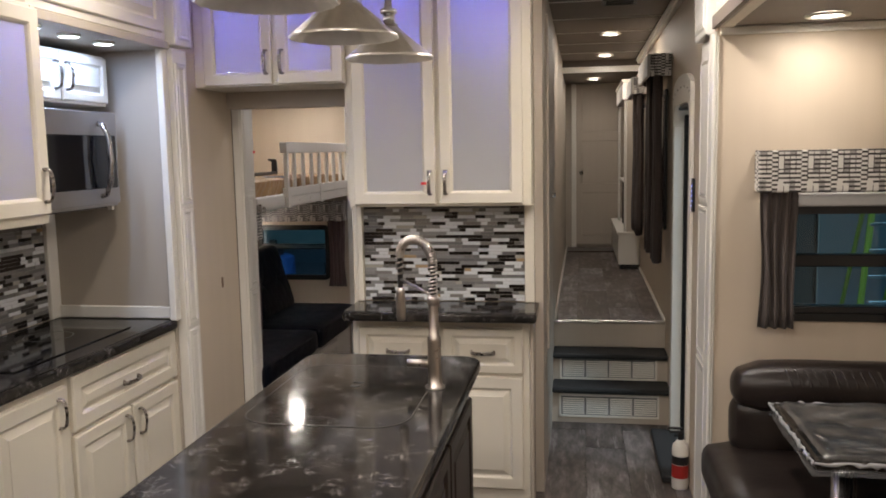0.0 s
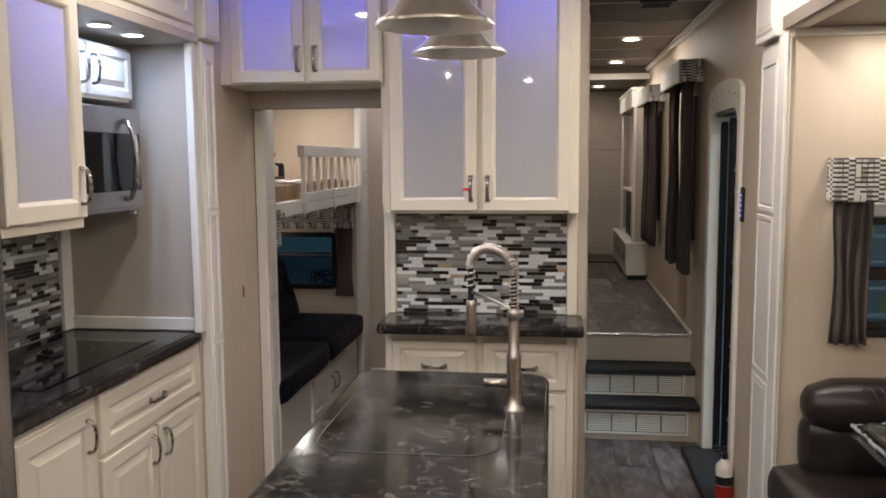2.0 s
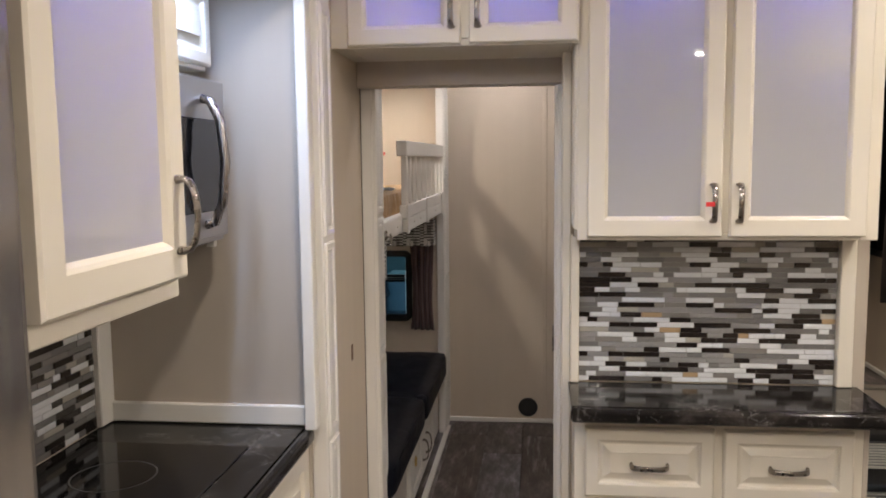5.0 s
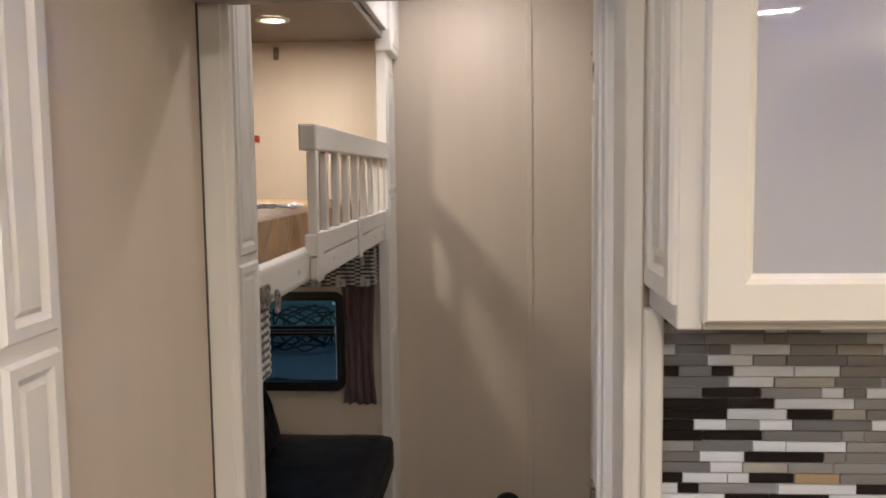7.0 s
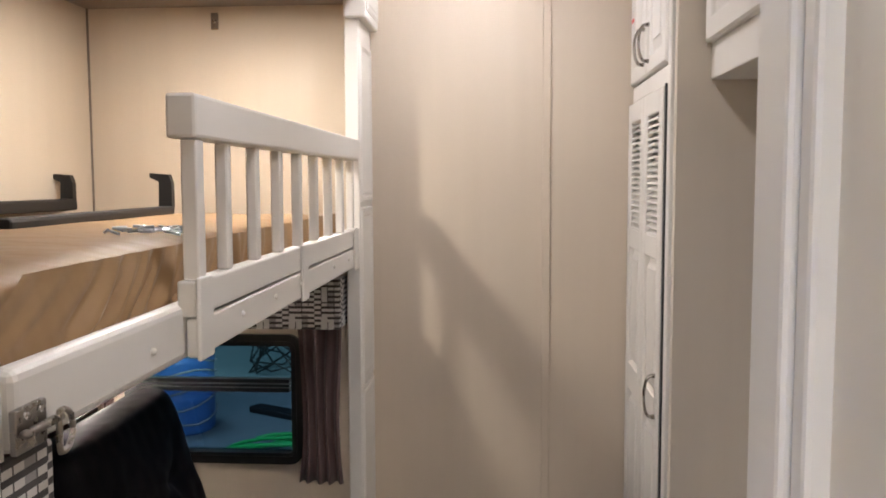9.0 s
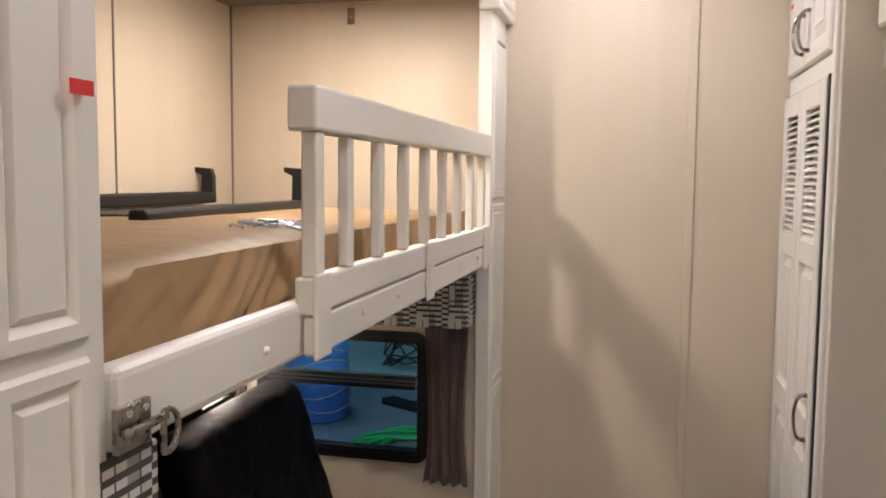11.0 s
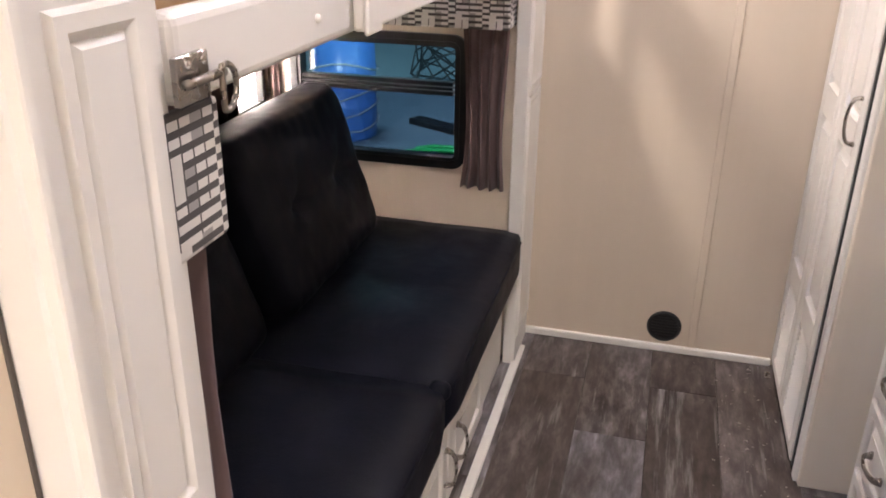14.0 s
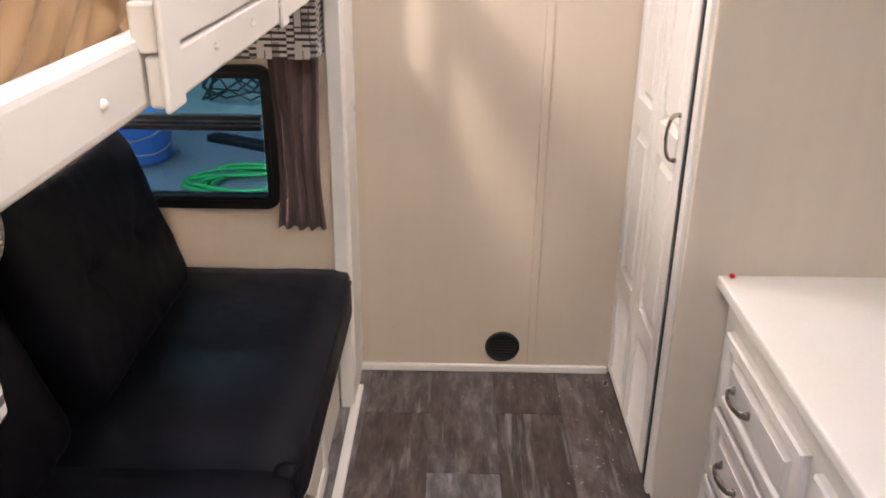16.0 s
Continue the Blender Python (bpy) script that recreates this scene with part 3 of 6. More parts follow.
structure("trim_tile_corner", boxes([(0.5, 0.52, 5.45, 5.52, 0.902, 2.0)], 0.003), TRIM, "white corner strip beside the mosaic", "trim")
structure("trim_slide_ceiling", boxes([(3.259, 4.36, 5.40, 5.42, 1.985, 2.015)], 0.005), TRIM, "white strip under the slide-out ceiling", "trim")


def pilaster(name, m, width, segments, label, cap=None, left=0.015):
    """Fluted-panel column facing -y; segments: heights of its long raised panels."""
    t = thing(name, m, label, "trim", kind="structure")
    z0, z1 = segments[0][0] - 0.06, segments[-1][1] + 0.06
    part("column", box(0, width, 0.008, 0.05, 0.0, z1, 0.003), WHITE, t)
    for a, b in segments:
        part("panel", nested(width - 0.015 - left, b - a, [(0.0, 0.006), (0.004, 0.0), (0.016, 0.0), (0.024, 0.006), (0.030, 0.002)], 0.008), WHITE, t, "", pose(left, 0.002, a))
    if cap:
        part("capital", box(-0.012, width + 0.012, -0.016, 0.05, cap[0], cap[1], 0.006, 2), WHITE, t)
        part("capital_panel", nested(width - 0.02, cap[1] - cap[0] - 0.05, [(0.0, 0.004), (0.01, 0.0), (0.02, 0.005), (0.026, 0.002)], 0.006), WHITE, t, "", pose(0.01, -0.022, cap[0] + 0.025))
    return t


pilaster("trim_kitchen_slide", R(90, 1.10, 5.54, 0), 0.125, [(0.10, 0.842), (0.858, 1.372), (1.388, 1.98)], "white pilaster with raised panels at the kitchen slide-out's edge", (2.05, 2.30))
bunk_pilaster = pilaster("trim_bunk_slide", R(90, 1.106, 6.185, 0), 0.17, [(0.08, 0.902), (0.916, 1.388), (1.402, 2.02)], "white pilaster with raised panels and red tape beside the bunks", (2.07, 2.30), 0.045)
part("return_strip", box(0.1705, 0.198, 0.022, 0.05, 0.0, 2.07, 0.002), WHITE, bunk_pilaster)
pilaster("trim_bunk_post", R(90, 1.12, 8.15, 0), 0.232, [(0.10, 0.90), (0.916, 1.46), (1.476, 1.96)], "white pilaster with raised panels at the bunks' far edge", (2.02, 2.30))
pilaster("trim_living_slide", R(-90, 3.235, 5.76, 0), 0.26, [(0.10, 0.74), (0.756, 1.36), (1.376, 1.93)], "white pilaster with raised panels at the living slide-out's edge", (2.0, 2.32))
structure("trim_living_jamb", boxes([(3.236, 3.249, 5.405, 5.497, 0, 2.0), (3.249, 3.258, 5.408, 5.42, 0, 1.985)], 0.004), WHITE, "white jamb of the living slide-out", "trim")
structure("trim_kitchen_jamb", boxes([(1.05, 1.08, 5.475, 5.52, 0.9, 2.06), (1.05, 1.08, 5.545, 5.56, 0.0, 0.9)], 0.003), TRIM, "white slide-out jamb strip", "trim")
structure("trim_bunk_jamb", boxes([(1.062, 1.11, 6.188, 6.2, 0, 2.07)], 0.002), TRIM, "pale pocket door edge strip", "trim")
tape = part("tape", box(0, 0.028, 0.0, 0.0015, 0, 0.012, 0), REDTAPE)
tape.matrix_basis = R(90, 1.1125, 6.31, 1.60)
tagged(tape, "small strip of red masking tape on the white trim", "tape")

# fascia beams over the slide-outs
fb = thing("trim_kitchen_fascia", R(90, 1.10, 3.3, 2.06), "cream fascia with long raised panels over the kitchen", "trim", kind="structure")
part("board", box(0, 2.2, 0.012, 0.07, 0, 0.30, 0.004), CREAM, fb)
for k in range(2):
    part("panel", raised(1.04, 0.24, 0.05, 0.012), CREAM, fb, "", pose(0.04 + 1.08 * k, 0, 0.03))
fb = thing("trim_living_fascia", R(-90, 3.245, 5.5, 2.01), "cream fascia with raised panels over the living slide-out", "trim", kind="structure")
part("board", box(0, 3.9, 0.012, 0.06, 0, 0.35, 0.004), CREAM, fb)
for k in range(5):
    part("panel", raised(0.70, 0.27, 0.05, 0.012), CREAM, fb, "", pose(0.06 + 0.76 * k, 0, 0.04))
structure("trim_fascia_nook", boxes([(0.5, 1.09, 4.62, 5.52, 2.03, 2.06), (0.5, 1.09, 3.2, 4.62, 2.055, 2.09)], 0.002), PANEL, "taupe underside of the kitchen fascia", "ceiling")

# door frame to the bunk room
fr = thing("door_1", pose(1.06, 6.135, 0), "pocket doorway frame in taupe and white, door slid open", "door frame", kind="structure")
part("header", box(0.0, 0.68, -0.005, 0.065, 1.815, 1.905, 0.004), PANEL, fr)
part("jamb", box(0.632, 0.68, 0.0, 0.058, 0.0, 1.812, 0.004, 2), TRIM, fr)
part("casing", box(0.638, 0.678, -0.024, -0.002, 0.0, 1.812, 0.004, 2), TRIM, fr)
part("strike_plate", box(0.627, 0.6315, 0.008, 0.05, 0.96, 1.04, 0.001), NICKEL, fr, "small steel strike plate")
hole = tagged(part("wall_hole", box(0, 0.019, 0.0, 0.002, 0, 0.05, 0.0), plain("torn veneer", (0.16, 0.09, 0.055), 0.8)), "small torn slot in the wall covering", "wall mark")
hole.matrix_basis = R(90, 1.062, 5.975, 0.96)

# ---- kitchen left run ----
bc = thing("base_cabinet", R(90, 1.045, 4.22, 0), "cream base cabinet with raised-panel doors and a wide drawer", "cabinet")
part("body", box(0, 1.33, 0.02, 0.50, 0.09, 0.858, 0.002), CREAM, bc)
part("toe_kick", box(0, 1.33, 0.06, 0.50, 0.0, 0.09, 0), DARKWOOD, bc)
door(bc, 0.14, 0.53, 0.10, 0.825, 0.0, CREAM, (0.48, 0.74, True))
door(bc, 0.56, 1.305, 0.648, 0.845, 0.0, CREAM, (0.93, 0.735, False), name="drawer")
door(bc, 0.56, 0.925, 0.10, 0.632, 0.0, CREAM, (0.885, 0.555, True))
door(bc, 0.94, 1.305, 0.10, 0.632, 0.0, CREAM, (0.98, 0.555, True))
ct = thing("countertop", pose(0, 0, 0), "black marble-look laminate countertop with a rounded edge", "countertop")
part("slab", box(0.505, 1.04, 4.22, 5.515, 0.862, 0.8995, 0.001), STONE, ct)
part("edge", box(1.0401, 1.066, 4.22, 5.515, 0.858, 0.90, 0.012, 3), STONE, ct, "rounded front edge")
ck = thing("cooktop", pose(0.78, 4.98, 0.90), "flush black glass cooktop set in the counter", "cooktop")
part("glass", box(-0.24, 0.17, -0.36, 0.36, 0.0, 0.004, 0.002), BLACK_GLASS, ck)
part("burner_ring", lathe([(0.088, 0.0042), (0.09, 0.0046), (0.092, 0.0042)], 32), plain("grey print", (0.05, 0.05, 0.05), 0.3), ck, "", pose(-0.06, 0.15, 0))
part("burner_ring", lathe([(0.068, 0.0042), (0.07, 0.0046), (0.072, 0.0042)], 32), plain("grey print b", (0.05, 0.05, 0.05), 0.3), ck, "", pose(-0.06, -0.17, 0))

uc = thing("upper_cabinet", R(90, 1.14, 4.25, 1.39), "cream upper cabinet with a frosted glass door lit blue inside", "cabinet")
part("light_rail", box(0, 0.365, 0.02, 0.06, 0.0, 0.03, 0.002), CREAM, uc)
part("side", box(0, 0.025, 0.02, 0.63, 0.031, 0.67, 0.002), CREAM, uc)
part("side", box(0.345, 0.37, 0.02, 0.63, 0.031, 0.67, 0.002), CREAM, uc)
part("bottom", box(0.0, 0.365, 0.061, 0.63, 0.0, 0.03, 0.002), CREAM, uc)
part("top", box(0.026, 0.344, 0.02, 0.63, 0.65, 0.67, 0.002), CREAM, uc)
part("shelf", box(0.027, 0.343, 0.08, 0.62, 0.33, 0.345, 0.001), WHITE, uc)
door(uc, 0.0, 0.355, 0.03, 0.655, 0.0, CREAM, (0.33, 0.12, True), True, 0.056)
part("led_strip", box(0.05, 0.32, 0.06, 0.075, 0.638, 0.645, 0), BLUE_LED, uc, "glowing blue LED strip")
sc = thing("microwave_cabinet", R(90, 0.86, 4.64, 1.80), "small cream cabinet above the microwave, under bright lights", "cabinet")
part("body", box(0, 0.80, 0.02, 0.36, 0.0, 0.20, 0.002), CREAM, sc)
door(sc, 0.01, 0.475, 0.01, 0.19, 0.0, CREAM, (0.445, 0.10, True), rail=0.035)
door(sc, 0.485, 0.79, 0.01, 0.19, 0.0, CREAM, (0.515, 0.10, True), rail=0.035)
for yy in (4.78, 5.0, 5.22):
    t = thing("strip_light", pose(0.98, yy, 2.03), "cool white LED puck under the fascia, lit", "lamp", "fascia lights")
    part("housing", lathe([(0.0005, 0.0), (0.04, 0.0), (0.04, -0.010), (0.034, -0.012)], 20), TRIM, t)
    part("lens", lathe([(0.034, -0.011), (0.0005, -0.013)], 20), LENS_W, t, "glowing cool lens")
    lamp("strip_lamp", "AREA", pose(0.95, yy, 2.014), 1.7, (0.44, 0.61, 1.0), 0.06)

mw = thing("microwave", R(90, 0.886, 4.675, 1.395), "stainless over-range microwave with a black glass door", "microwave")
part("body", box(0, 0.755, 0.012, 0.39, 0.0, 0.38, 0.004), STEEL, mw)
part("door", box(0.0, 0.755, 0.0, 0.0115, 0.012, 0.378, 0.004), STEEL, mw)
part("window", box(0.03, 0.735, -0.004, 0.0, 0.075, 0.285, 0.003), BLACK_GLASS, mw, "black glass window band")
hd = part("handle", tube([(0.62, 0.0, 0.045), (0.62, -0.02, 0.05), (0.62, -0.042, 0.10), (0.62, -0.05, 0.19), (0.62, -0.042, 0.28), (0.62, -0.02, 0.325), (0.62, 0.0, 0.33)], 0.011, 10), STEEL_V, mw, "curved steel door handle", None, True)
part("vent", boxes([(0.05, 0.7, 0.03, 0.3, -0.006, 0.0)], 0.001), BLACK, mw)
part("foot", box(0.735, 0.752, 0.03, 0.05, -0.018, 0.0, 0.001), TRIM, mw)

fg = thing("refrigerator", R(90, 1.15, 3.30, 0.0), "tall brushed stainless refrigerator with two doors", "refrigerator")
part("body", box(0.0, 0.92, 0.07, 0.62, 0.04, 1.80, 0.006), BLACK_METAL, fg)
for a, b, nm in ((0.0, 0.455, "door"), (0.465, 0.92, "door")):
    bm = box(a, b, 0.0, 0.065, 0.06, 1.79, 0.02, 4)
    d = part(nm, bm, STEEL_F, fg, "brushed steel door")
    hx = b - 0.05 if a == 0 else a + 0.05
    part("handle", tube([(hx, 0.0, 0.75), (hx, -0.04, 0.78), (hx, -0.045, 1.1), (hx, -0.04, 1.42), (hx, 0.0, 1.45)], 0.011, 8), STEEL, d, "", None, True)
part("badge", box(0.85, 0.885, -0.0012, 0.0005, 1.70, 1.715, 0), CHROME, fg)

# ---- hutch at the partition ----
lw = thing("sideboard", pose(1.745, 5.82, 0), "cream base cabinet with two drawers and two raised-panel doors", "cabinet")
part("body", box(0, 0.80, 0.02, 0.20, 0.0, 0.858, 0.002), CREAM, lw)
for a, b, hx in ((0.03, 0.393, 0.36), (0.419, 0.771, 0.45)):
    door(lw, a, b, 0.61, 0.815, 0.0, CREAM, ((a + b) / 2, 0.705, False), name="drawer", rail=0.042)
    door(lw, a, b, 0.08, 0.594, 0.0, CREAM, (hx, 0.53, True))
hc = thing("hutch_countertop", pose(0, 0, 0), "black marble-look counter slab with rounded corners", "countertop")
part("slab", box(1.732, 2.58, 5.746, 6.004, 0.862, 0.8995, 0.001), STONE, hc)
part("edge", box(1.73, 2.582, 5.715, 5.7455, 0.858, 0.90, 0.013, 3), STONE, hc, "rounded front edge")
uh = thing("hutch_cabinet", pose(1.749, 5.82, 1.352), "tall cream cabinet with two frosted glass doors lit blue inside", "cabinet")
part("side", box(0, 0.03, 0.02, 0.198, 0, 1.0, 0.002), CREAM, uh)
part("side", box(0.762, 0.809, 0.0205, 0.198, 0, 1.0, 0.002), CREAM, uh)
part("bottom", box(0.031, 0.761, 0.02, 0.184, 0, 0.02, 0.002), CREAM, uh)
part("back", box(0.031, 0.761, 0.185, 0.198, 0, 1.0, 0.002), CREAM, uh)
part("stile", box(0.385, 0.425, 0.02, 0.04, 0.021, 0.984, 0.002), CREAM, uh)
part("top", box(0.031, 0.761, 0.02, 0.184, 0.985, 1.0, 0.002), CREAM, uh)
part("shelf", box(0.032, 0.761, 0.042, 0.184, 0.30, 0.315, 0.001), WHITE, uh)
part("shelf", box(0.032, 0.761, 0.045, 0.184, 0.62, 0.635, 0.001), WHITE, uh)
part("side_panel", raised(0.17, 0.92, 0.035, 0.012), CREAM, uh, "", pose(-0.010, 0.192, 0.03, 0, 0, -90))
door(uh, 0.027, 0.393, 0.011, 0.975, 0.0, CREAM, (0.368, 0.105, True), True, 0.058)
door(uh, 0.413, 0.773, 0.011, 0.975, 0.0, CREAM, (0.438, 0.105, True), True, 0.058)
part("led_strip", box(0.06, 0.37, 0.055, 0.07, 0.965, 0.972, 0), BLUE_LED, uh, "glowing blue LED strip")
part("led_strip", box(0.44, 0.75, 0.055, 0.07, 0.965, 0.972, 0), BLUE_LED, uh, "glowing blue LED strip")
structure("trim_hutch", boxes([(1.738, 1.764, 5.985, 6.02, 0.90, 1.352), (2.516, 2.56, 5.985, 6.02, 0.90, 1.352), (1.712, 1.738, 6.0, 6.13, 0.0, H)], 0.003), CREAM, "cream strips framing the mosaic", "trim")
structure("wall_hutch_side", boxes([(2.546, 2.562, 5.845, 6.16, 0, 0.86), (2.56, 2.60, 6.0, 6.17, 0, H)], 0.002), PANEL, "taupe side panel beside the hutch", "wall")
od = thing("overdoor_cabinet", pose(1.05, 5.79, 1.895), "cream cabinet over the doorway with frosted glass doors lit blue", "cabinet")
part("side", box(0, 0.06, 0.02, 0.34, 0, 0.465, 0.002), CREAM, od)
part("side", box(0.68, 0.70, 0.02, 0.34, 0, 0.465, 0.002), CREAM, od)
part("bottom", box(0.061, 0.679, 0.02, 0.328, 0, 0.02, 0.002), CREAM, od)
part("back", box(0.061, 0.679, 0.329, 0.34, 0, 0.465, 0.002), CREAM, od)
part("stile", box(0.37, 0.41, 0.02, 0.04, 0.021, 0.464, 0.002), CREAM, od)
door(od, 0.06, 0.377, 0.005, 0.43, 0.0, CREAM, (0.352, 0.10, True), True, 0.055)
door(od, 0.40, 0.697, 0.005, 0.43, 0.0, CREAM, (0.425, 0.10, True), True, 0.055)
part("led_strip", box(0.09, 0.36, 0.06, 0.075, 0.42, 0.427, 0), BLUE_LED, od, "glowing blue LED strip")
part("led_strip", box(0.42, 0.66, 0.06, 0.075, 0.42, 0.427, 0), BLUE_LED, od, "glowing blue LED strip")

# ---- island ----
IY1 = 4.95
il = thing("kitchen_island", pose(1.845, 3.40, 0), "espresso wood kitchen island with raised side panels", "kitchen island")
part("body", box(0.05, 0.56, 0.05, IY1 - 3.40 - 0.06, 0.0, 0.868, 0.003), DARKWOOD, il)
for k in range(3):
    part("panel", raised(0.44, 0.70, 0.05, 0.016), DARKWOOD, il, "", R(90, 0.577, 0.08 + 0.46 * k, 0.10))
part("end_panel", raised(0.44, 0.70, 0.05, 0.016), DARKWOOD, il, "", pose(0.525, IY1 - 3.40 - 0.043, 0.10, 0, 0, 180))
it = thing("island_top", pose(0, 0, 0), "black marble-look island top with rounded corners and glints", "countertop")
bm = bmesh.new()
cs = []
for cx, cy, a0 in ((2.445 - 0.07, 3.40 + 0.07, -90), (2.445 - 0.07, IY1 - 0.07, 0), (1.845 + 0.07, IY1 - 0.07, 90), (1.845 + 0.07, 3.40 + 0.07, 180)):
    for k in range(7):
        a = radians(a0 + 15 * k)
        cs.append((cx + 0.07 * math.cos(a), cy + 0.07 * math.sin(a)))
low = [bm.verts.new((x, y, 0.87)) for x, y in cs]
f = bm.faces.new(low)
ext = bmesh.ops.extrude_face_region(bm, geom=[f])["geom"]
bmesh.ops.translate(bm, verts=[v for v in ext if isinstance(v, bmesh.types.BMVert)], vec=(0, 0, 0.04))
rim = [e for e in bm.edges if abs(e.verts[0].co.z - e.verts[1].co.z) < 1e-5]
bmesh.ops.bevel(bm, geom=rim, offset=0.012, segments=3, profile=0.5, affect="EDGES")
part("slab", bm, STONE, it)
sk = thing("sink_cover", pose(2.115, 4.485, 0.910), "flush marble-look sink cover with two finger holes", "sink cover")
ov = []
for cx, cy, a0 in ((0.13, -0.20, -90), (0.13, 0.20, 0), (-0.13, 0.20, 90), (-0.13, -0.20, 180)):
    for k in range(8):
        a = radians(a0 + 90 * k / 7)
        ov.append((cx + 0.09 * math.cos(a), cy + 0.09 * math.sin(a)))
bm = slab([(x, y, -0.004) for x, y in ov], (0, 0, 0.0052))
part("cover", bm, STONE, sk)
part("seam", tube([(x * 1.006, y * 1.006, 0.0008) for x, y in ov] + [(ov[0][0] * 1.006, ov[0][1] * 1.006, 0.0008)], 0.0014, 6), plain("grey seam", (0.06, 0.055, 0.05), 0.5), sk)
for dy in (-0.02, 0.02):
    part("finger_hole", lathe([(0.0005, 0.0024), (0.014, 0.0024)], 16), BLACK, sk, "", Matrix.Translation((0.0, 0.085 + dy, 0)) @ Matrix.Diagonal((1.2, 0.6, 1, 1)))

SATIN_NICKEL = brushed("satin nickel", (0.50, 0.46, 0.43), (80, 80, 80), 0.30)
fc = thing("faucet", pose(2.352, 4.56, 0.91, 0, 0, -49), "brushed nickel spring-neck kitchen faucet", "faucet")
part("base", lathe([(0.029, 0.0), (0.029, 0.006), (0.021, 0.011), (0.0195, 0.05), (0.0195, 0.14), (0.0195, 0.150), (0.0145, 0.156), (0.014, 0.26)], 24), SATIN_NICKEL, fc, "", None, True)
part("collar", lathe([(0.0005, 0.27), (0.016, 0.27), (0.018, 0.262), (0.018, 0.245), (0.014, 0.243)], 20), SATIN_NICKEL, fc, "", None, True)
arch = []
for k in range(61):
    s = k / 60
    if s < 0.25:
        p = Vector((0, 0, 0.255 + 0.11 * s / 0.25))
    else:
        a = math.pi * (s - 0.25) / 0.75
        p = Vector((-0.098 + 0.098 * math.cos(a), 0.0, 0.365 + 0.060 * math.sin(a)))
    arch.append(p)
arch += [Vector((-0.196, 0, 0.365 - 0.012 * k)) for k in range(1, 9)]
part("hose", tube(arch, 0.0085, 8), BLACK, fc, "", None, True)
coil = []
N = 46
for k in range(N * 10):
    s = k / (N * 10 - 1) * (len(arch) - 4)
    i = int(s)
    p = arch[i].lerp(arch[i + 1], s - i)
    d = (arch[i + 1] - arch[i]).normalized()
    n1 = Vector((0, 1, 0))
    n2 = d.cross(n1)
    a = 2 * math.pi * k / 10
    coil.append(p + (n1 * math.cos(a) + n2 * math.sin(a)) * 0.0118)
part("spring", tube(coil, 0.0029, 5), SATIN_NICKEL, fc, "bright coiled spring", None, True)
part("spray_head", lathe([(0.0005, 0.212), (0.0135, 0.212), (0.015, 0.222), (0.0135, 0.30), (0.012, 0.315), (0.0005, 0.316)], 20), SATIN_NICKEL, fc, "", pose(-0.196, 0, -0.045), True)
part("support_arm", tube([(0, 0, 0.268), (-0.09, 0, 0.283), (-0.196, 0, 0.295)], 0.0045, 8), SATIN_NICKEL, fc, "", None, True)
part("lever", tube([(-0.018, -0.002, 0.072), (-0.05, -0.004, 0.072), (-0.08, -0.006, 0.073)], [0.013, 0.0125, 0.012], 12), SATIN_NICKEL, fc, "polished lever handle", pose(0, 0, 0, 0, 0, 46), True)

for py in (3.80, 4.32, 4.83):
    t = thing("pendant_light", pose(2.18, py, 1.879), "fluted nickel cone pendant light over the island, lit", "pendant light", "island pendants")
    part("shade", lathe([(0.135, 0.0), (0.137, 0.004), (0.128, 0.012), (0.10, 0.036), (0.06, 0.072), (0.035, 0.092), (0.03, 0.10), (0.028, 0.10), (0.033, 0.09), (0.058, 0.07), (0.098, 0.034), (0.126, 0.009), (0.135, 0.0)], 72, 18, 0.018), SHADE, t, "fluted nickel shade", None, True)
    part("neck", lathe([(0.030, 0.098), (0.030, 0.106), (0.018, 0.112), (0.018, 0.135), (0.026, 0.14), (0.026, 0.152), (0.012, 0.158), (0.010, 0.19), (0.0005, 0.192)], 20), CHROME, t, "", None, True)
    part("cord", tube([(0, 0, 0.19), (0, 0, H - 1.879)], 0.003, 6), NICKEL, t)
    part("bulb", lathe([(0.0005, 0.03), (0.02, 0.035), (0.026, 0.055), (0.015, 0.09)], 16), LENS, t, "glowing bulb")
    lamp("pendant_lamp", "AREA", pose(2.18, py, 1.902), 2.5, WARM, 0.09)

for x, y, p in ((1.5, 3.0, 14), (2.8, 3.2, 13), (1.45, 4.75, 6.6), (2.90, 5.2, 10.5), (2.2, 0.9, 9), (2.85, 1.7, 9), (1.5, 1.6, 9)):
    puck(x, y, H, p)
for y, p in ((8.05, 5.2), (9.36, 4)):
    puck(2.958, y, H - 0.008, p, "hallway lights")
puck(2.88, 10.5, 2.255, 2.2, "hallway lights")
puck(3.563, 5.2, 2.013, 2.6, "slide-out lights")
puck(3.72, 3.6, 2.013, 5, "slide-out lights")

# solid brown strip whose colour stands in for the shade of an open gap
structure("trim_wall_gap", boxes([(1.056, 1.062, 6.179, 6.1845, 0.0, 2.04)], 0.001), plain("brown seal", (0.075, 0.062, 0.054), 0.8), "brown strip painted as the shade in the gap between wall and white jamb", "trim")

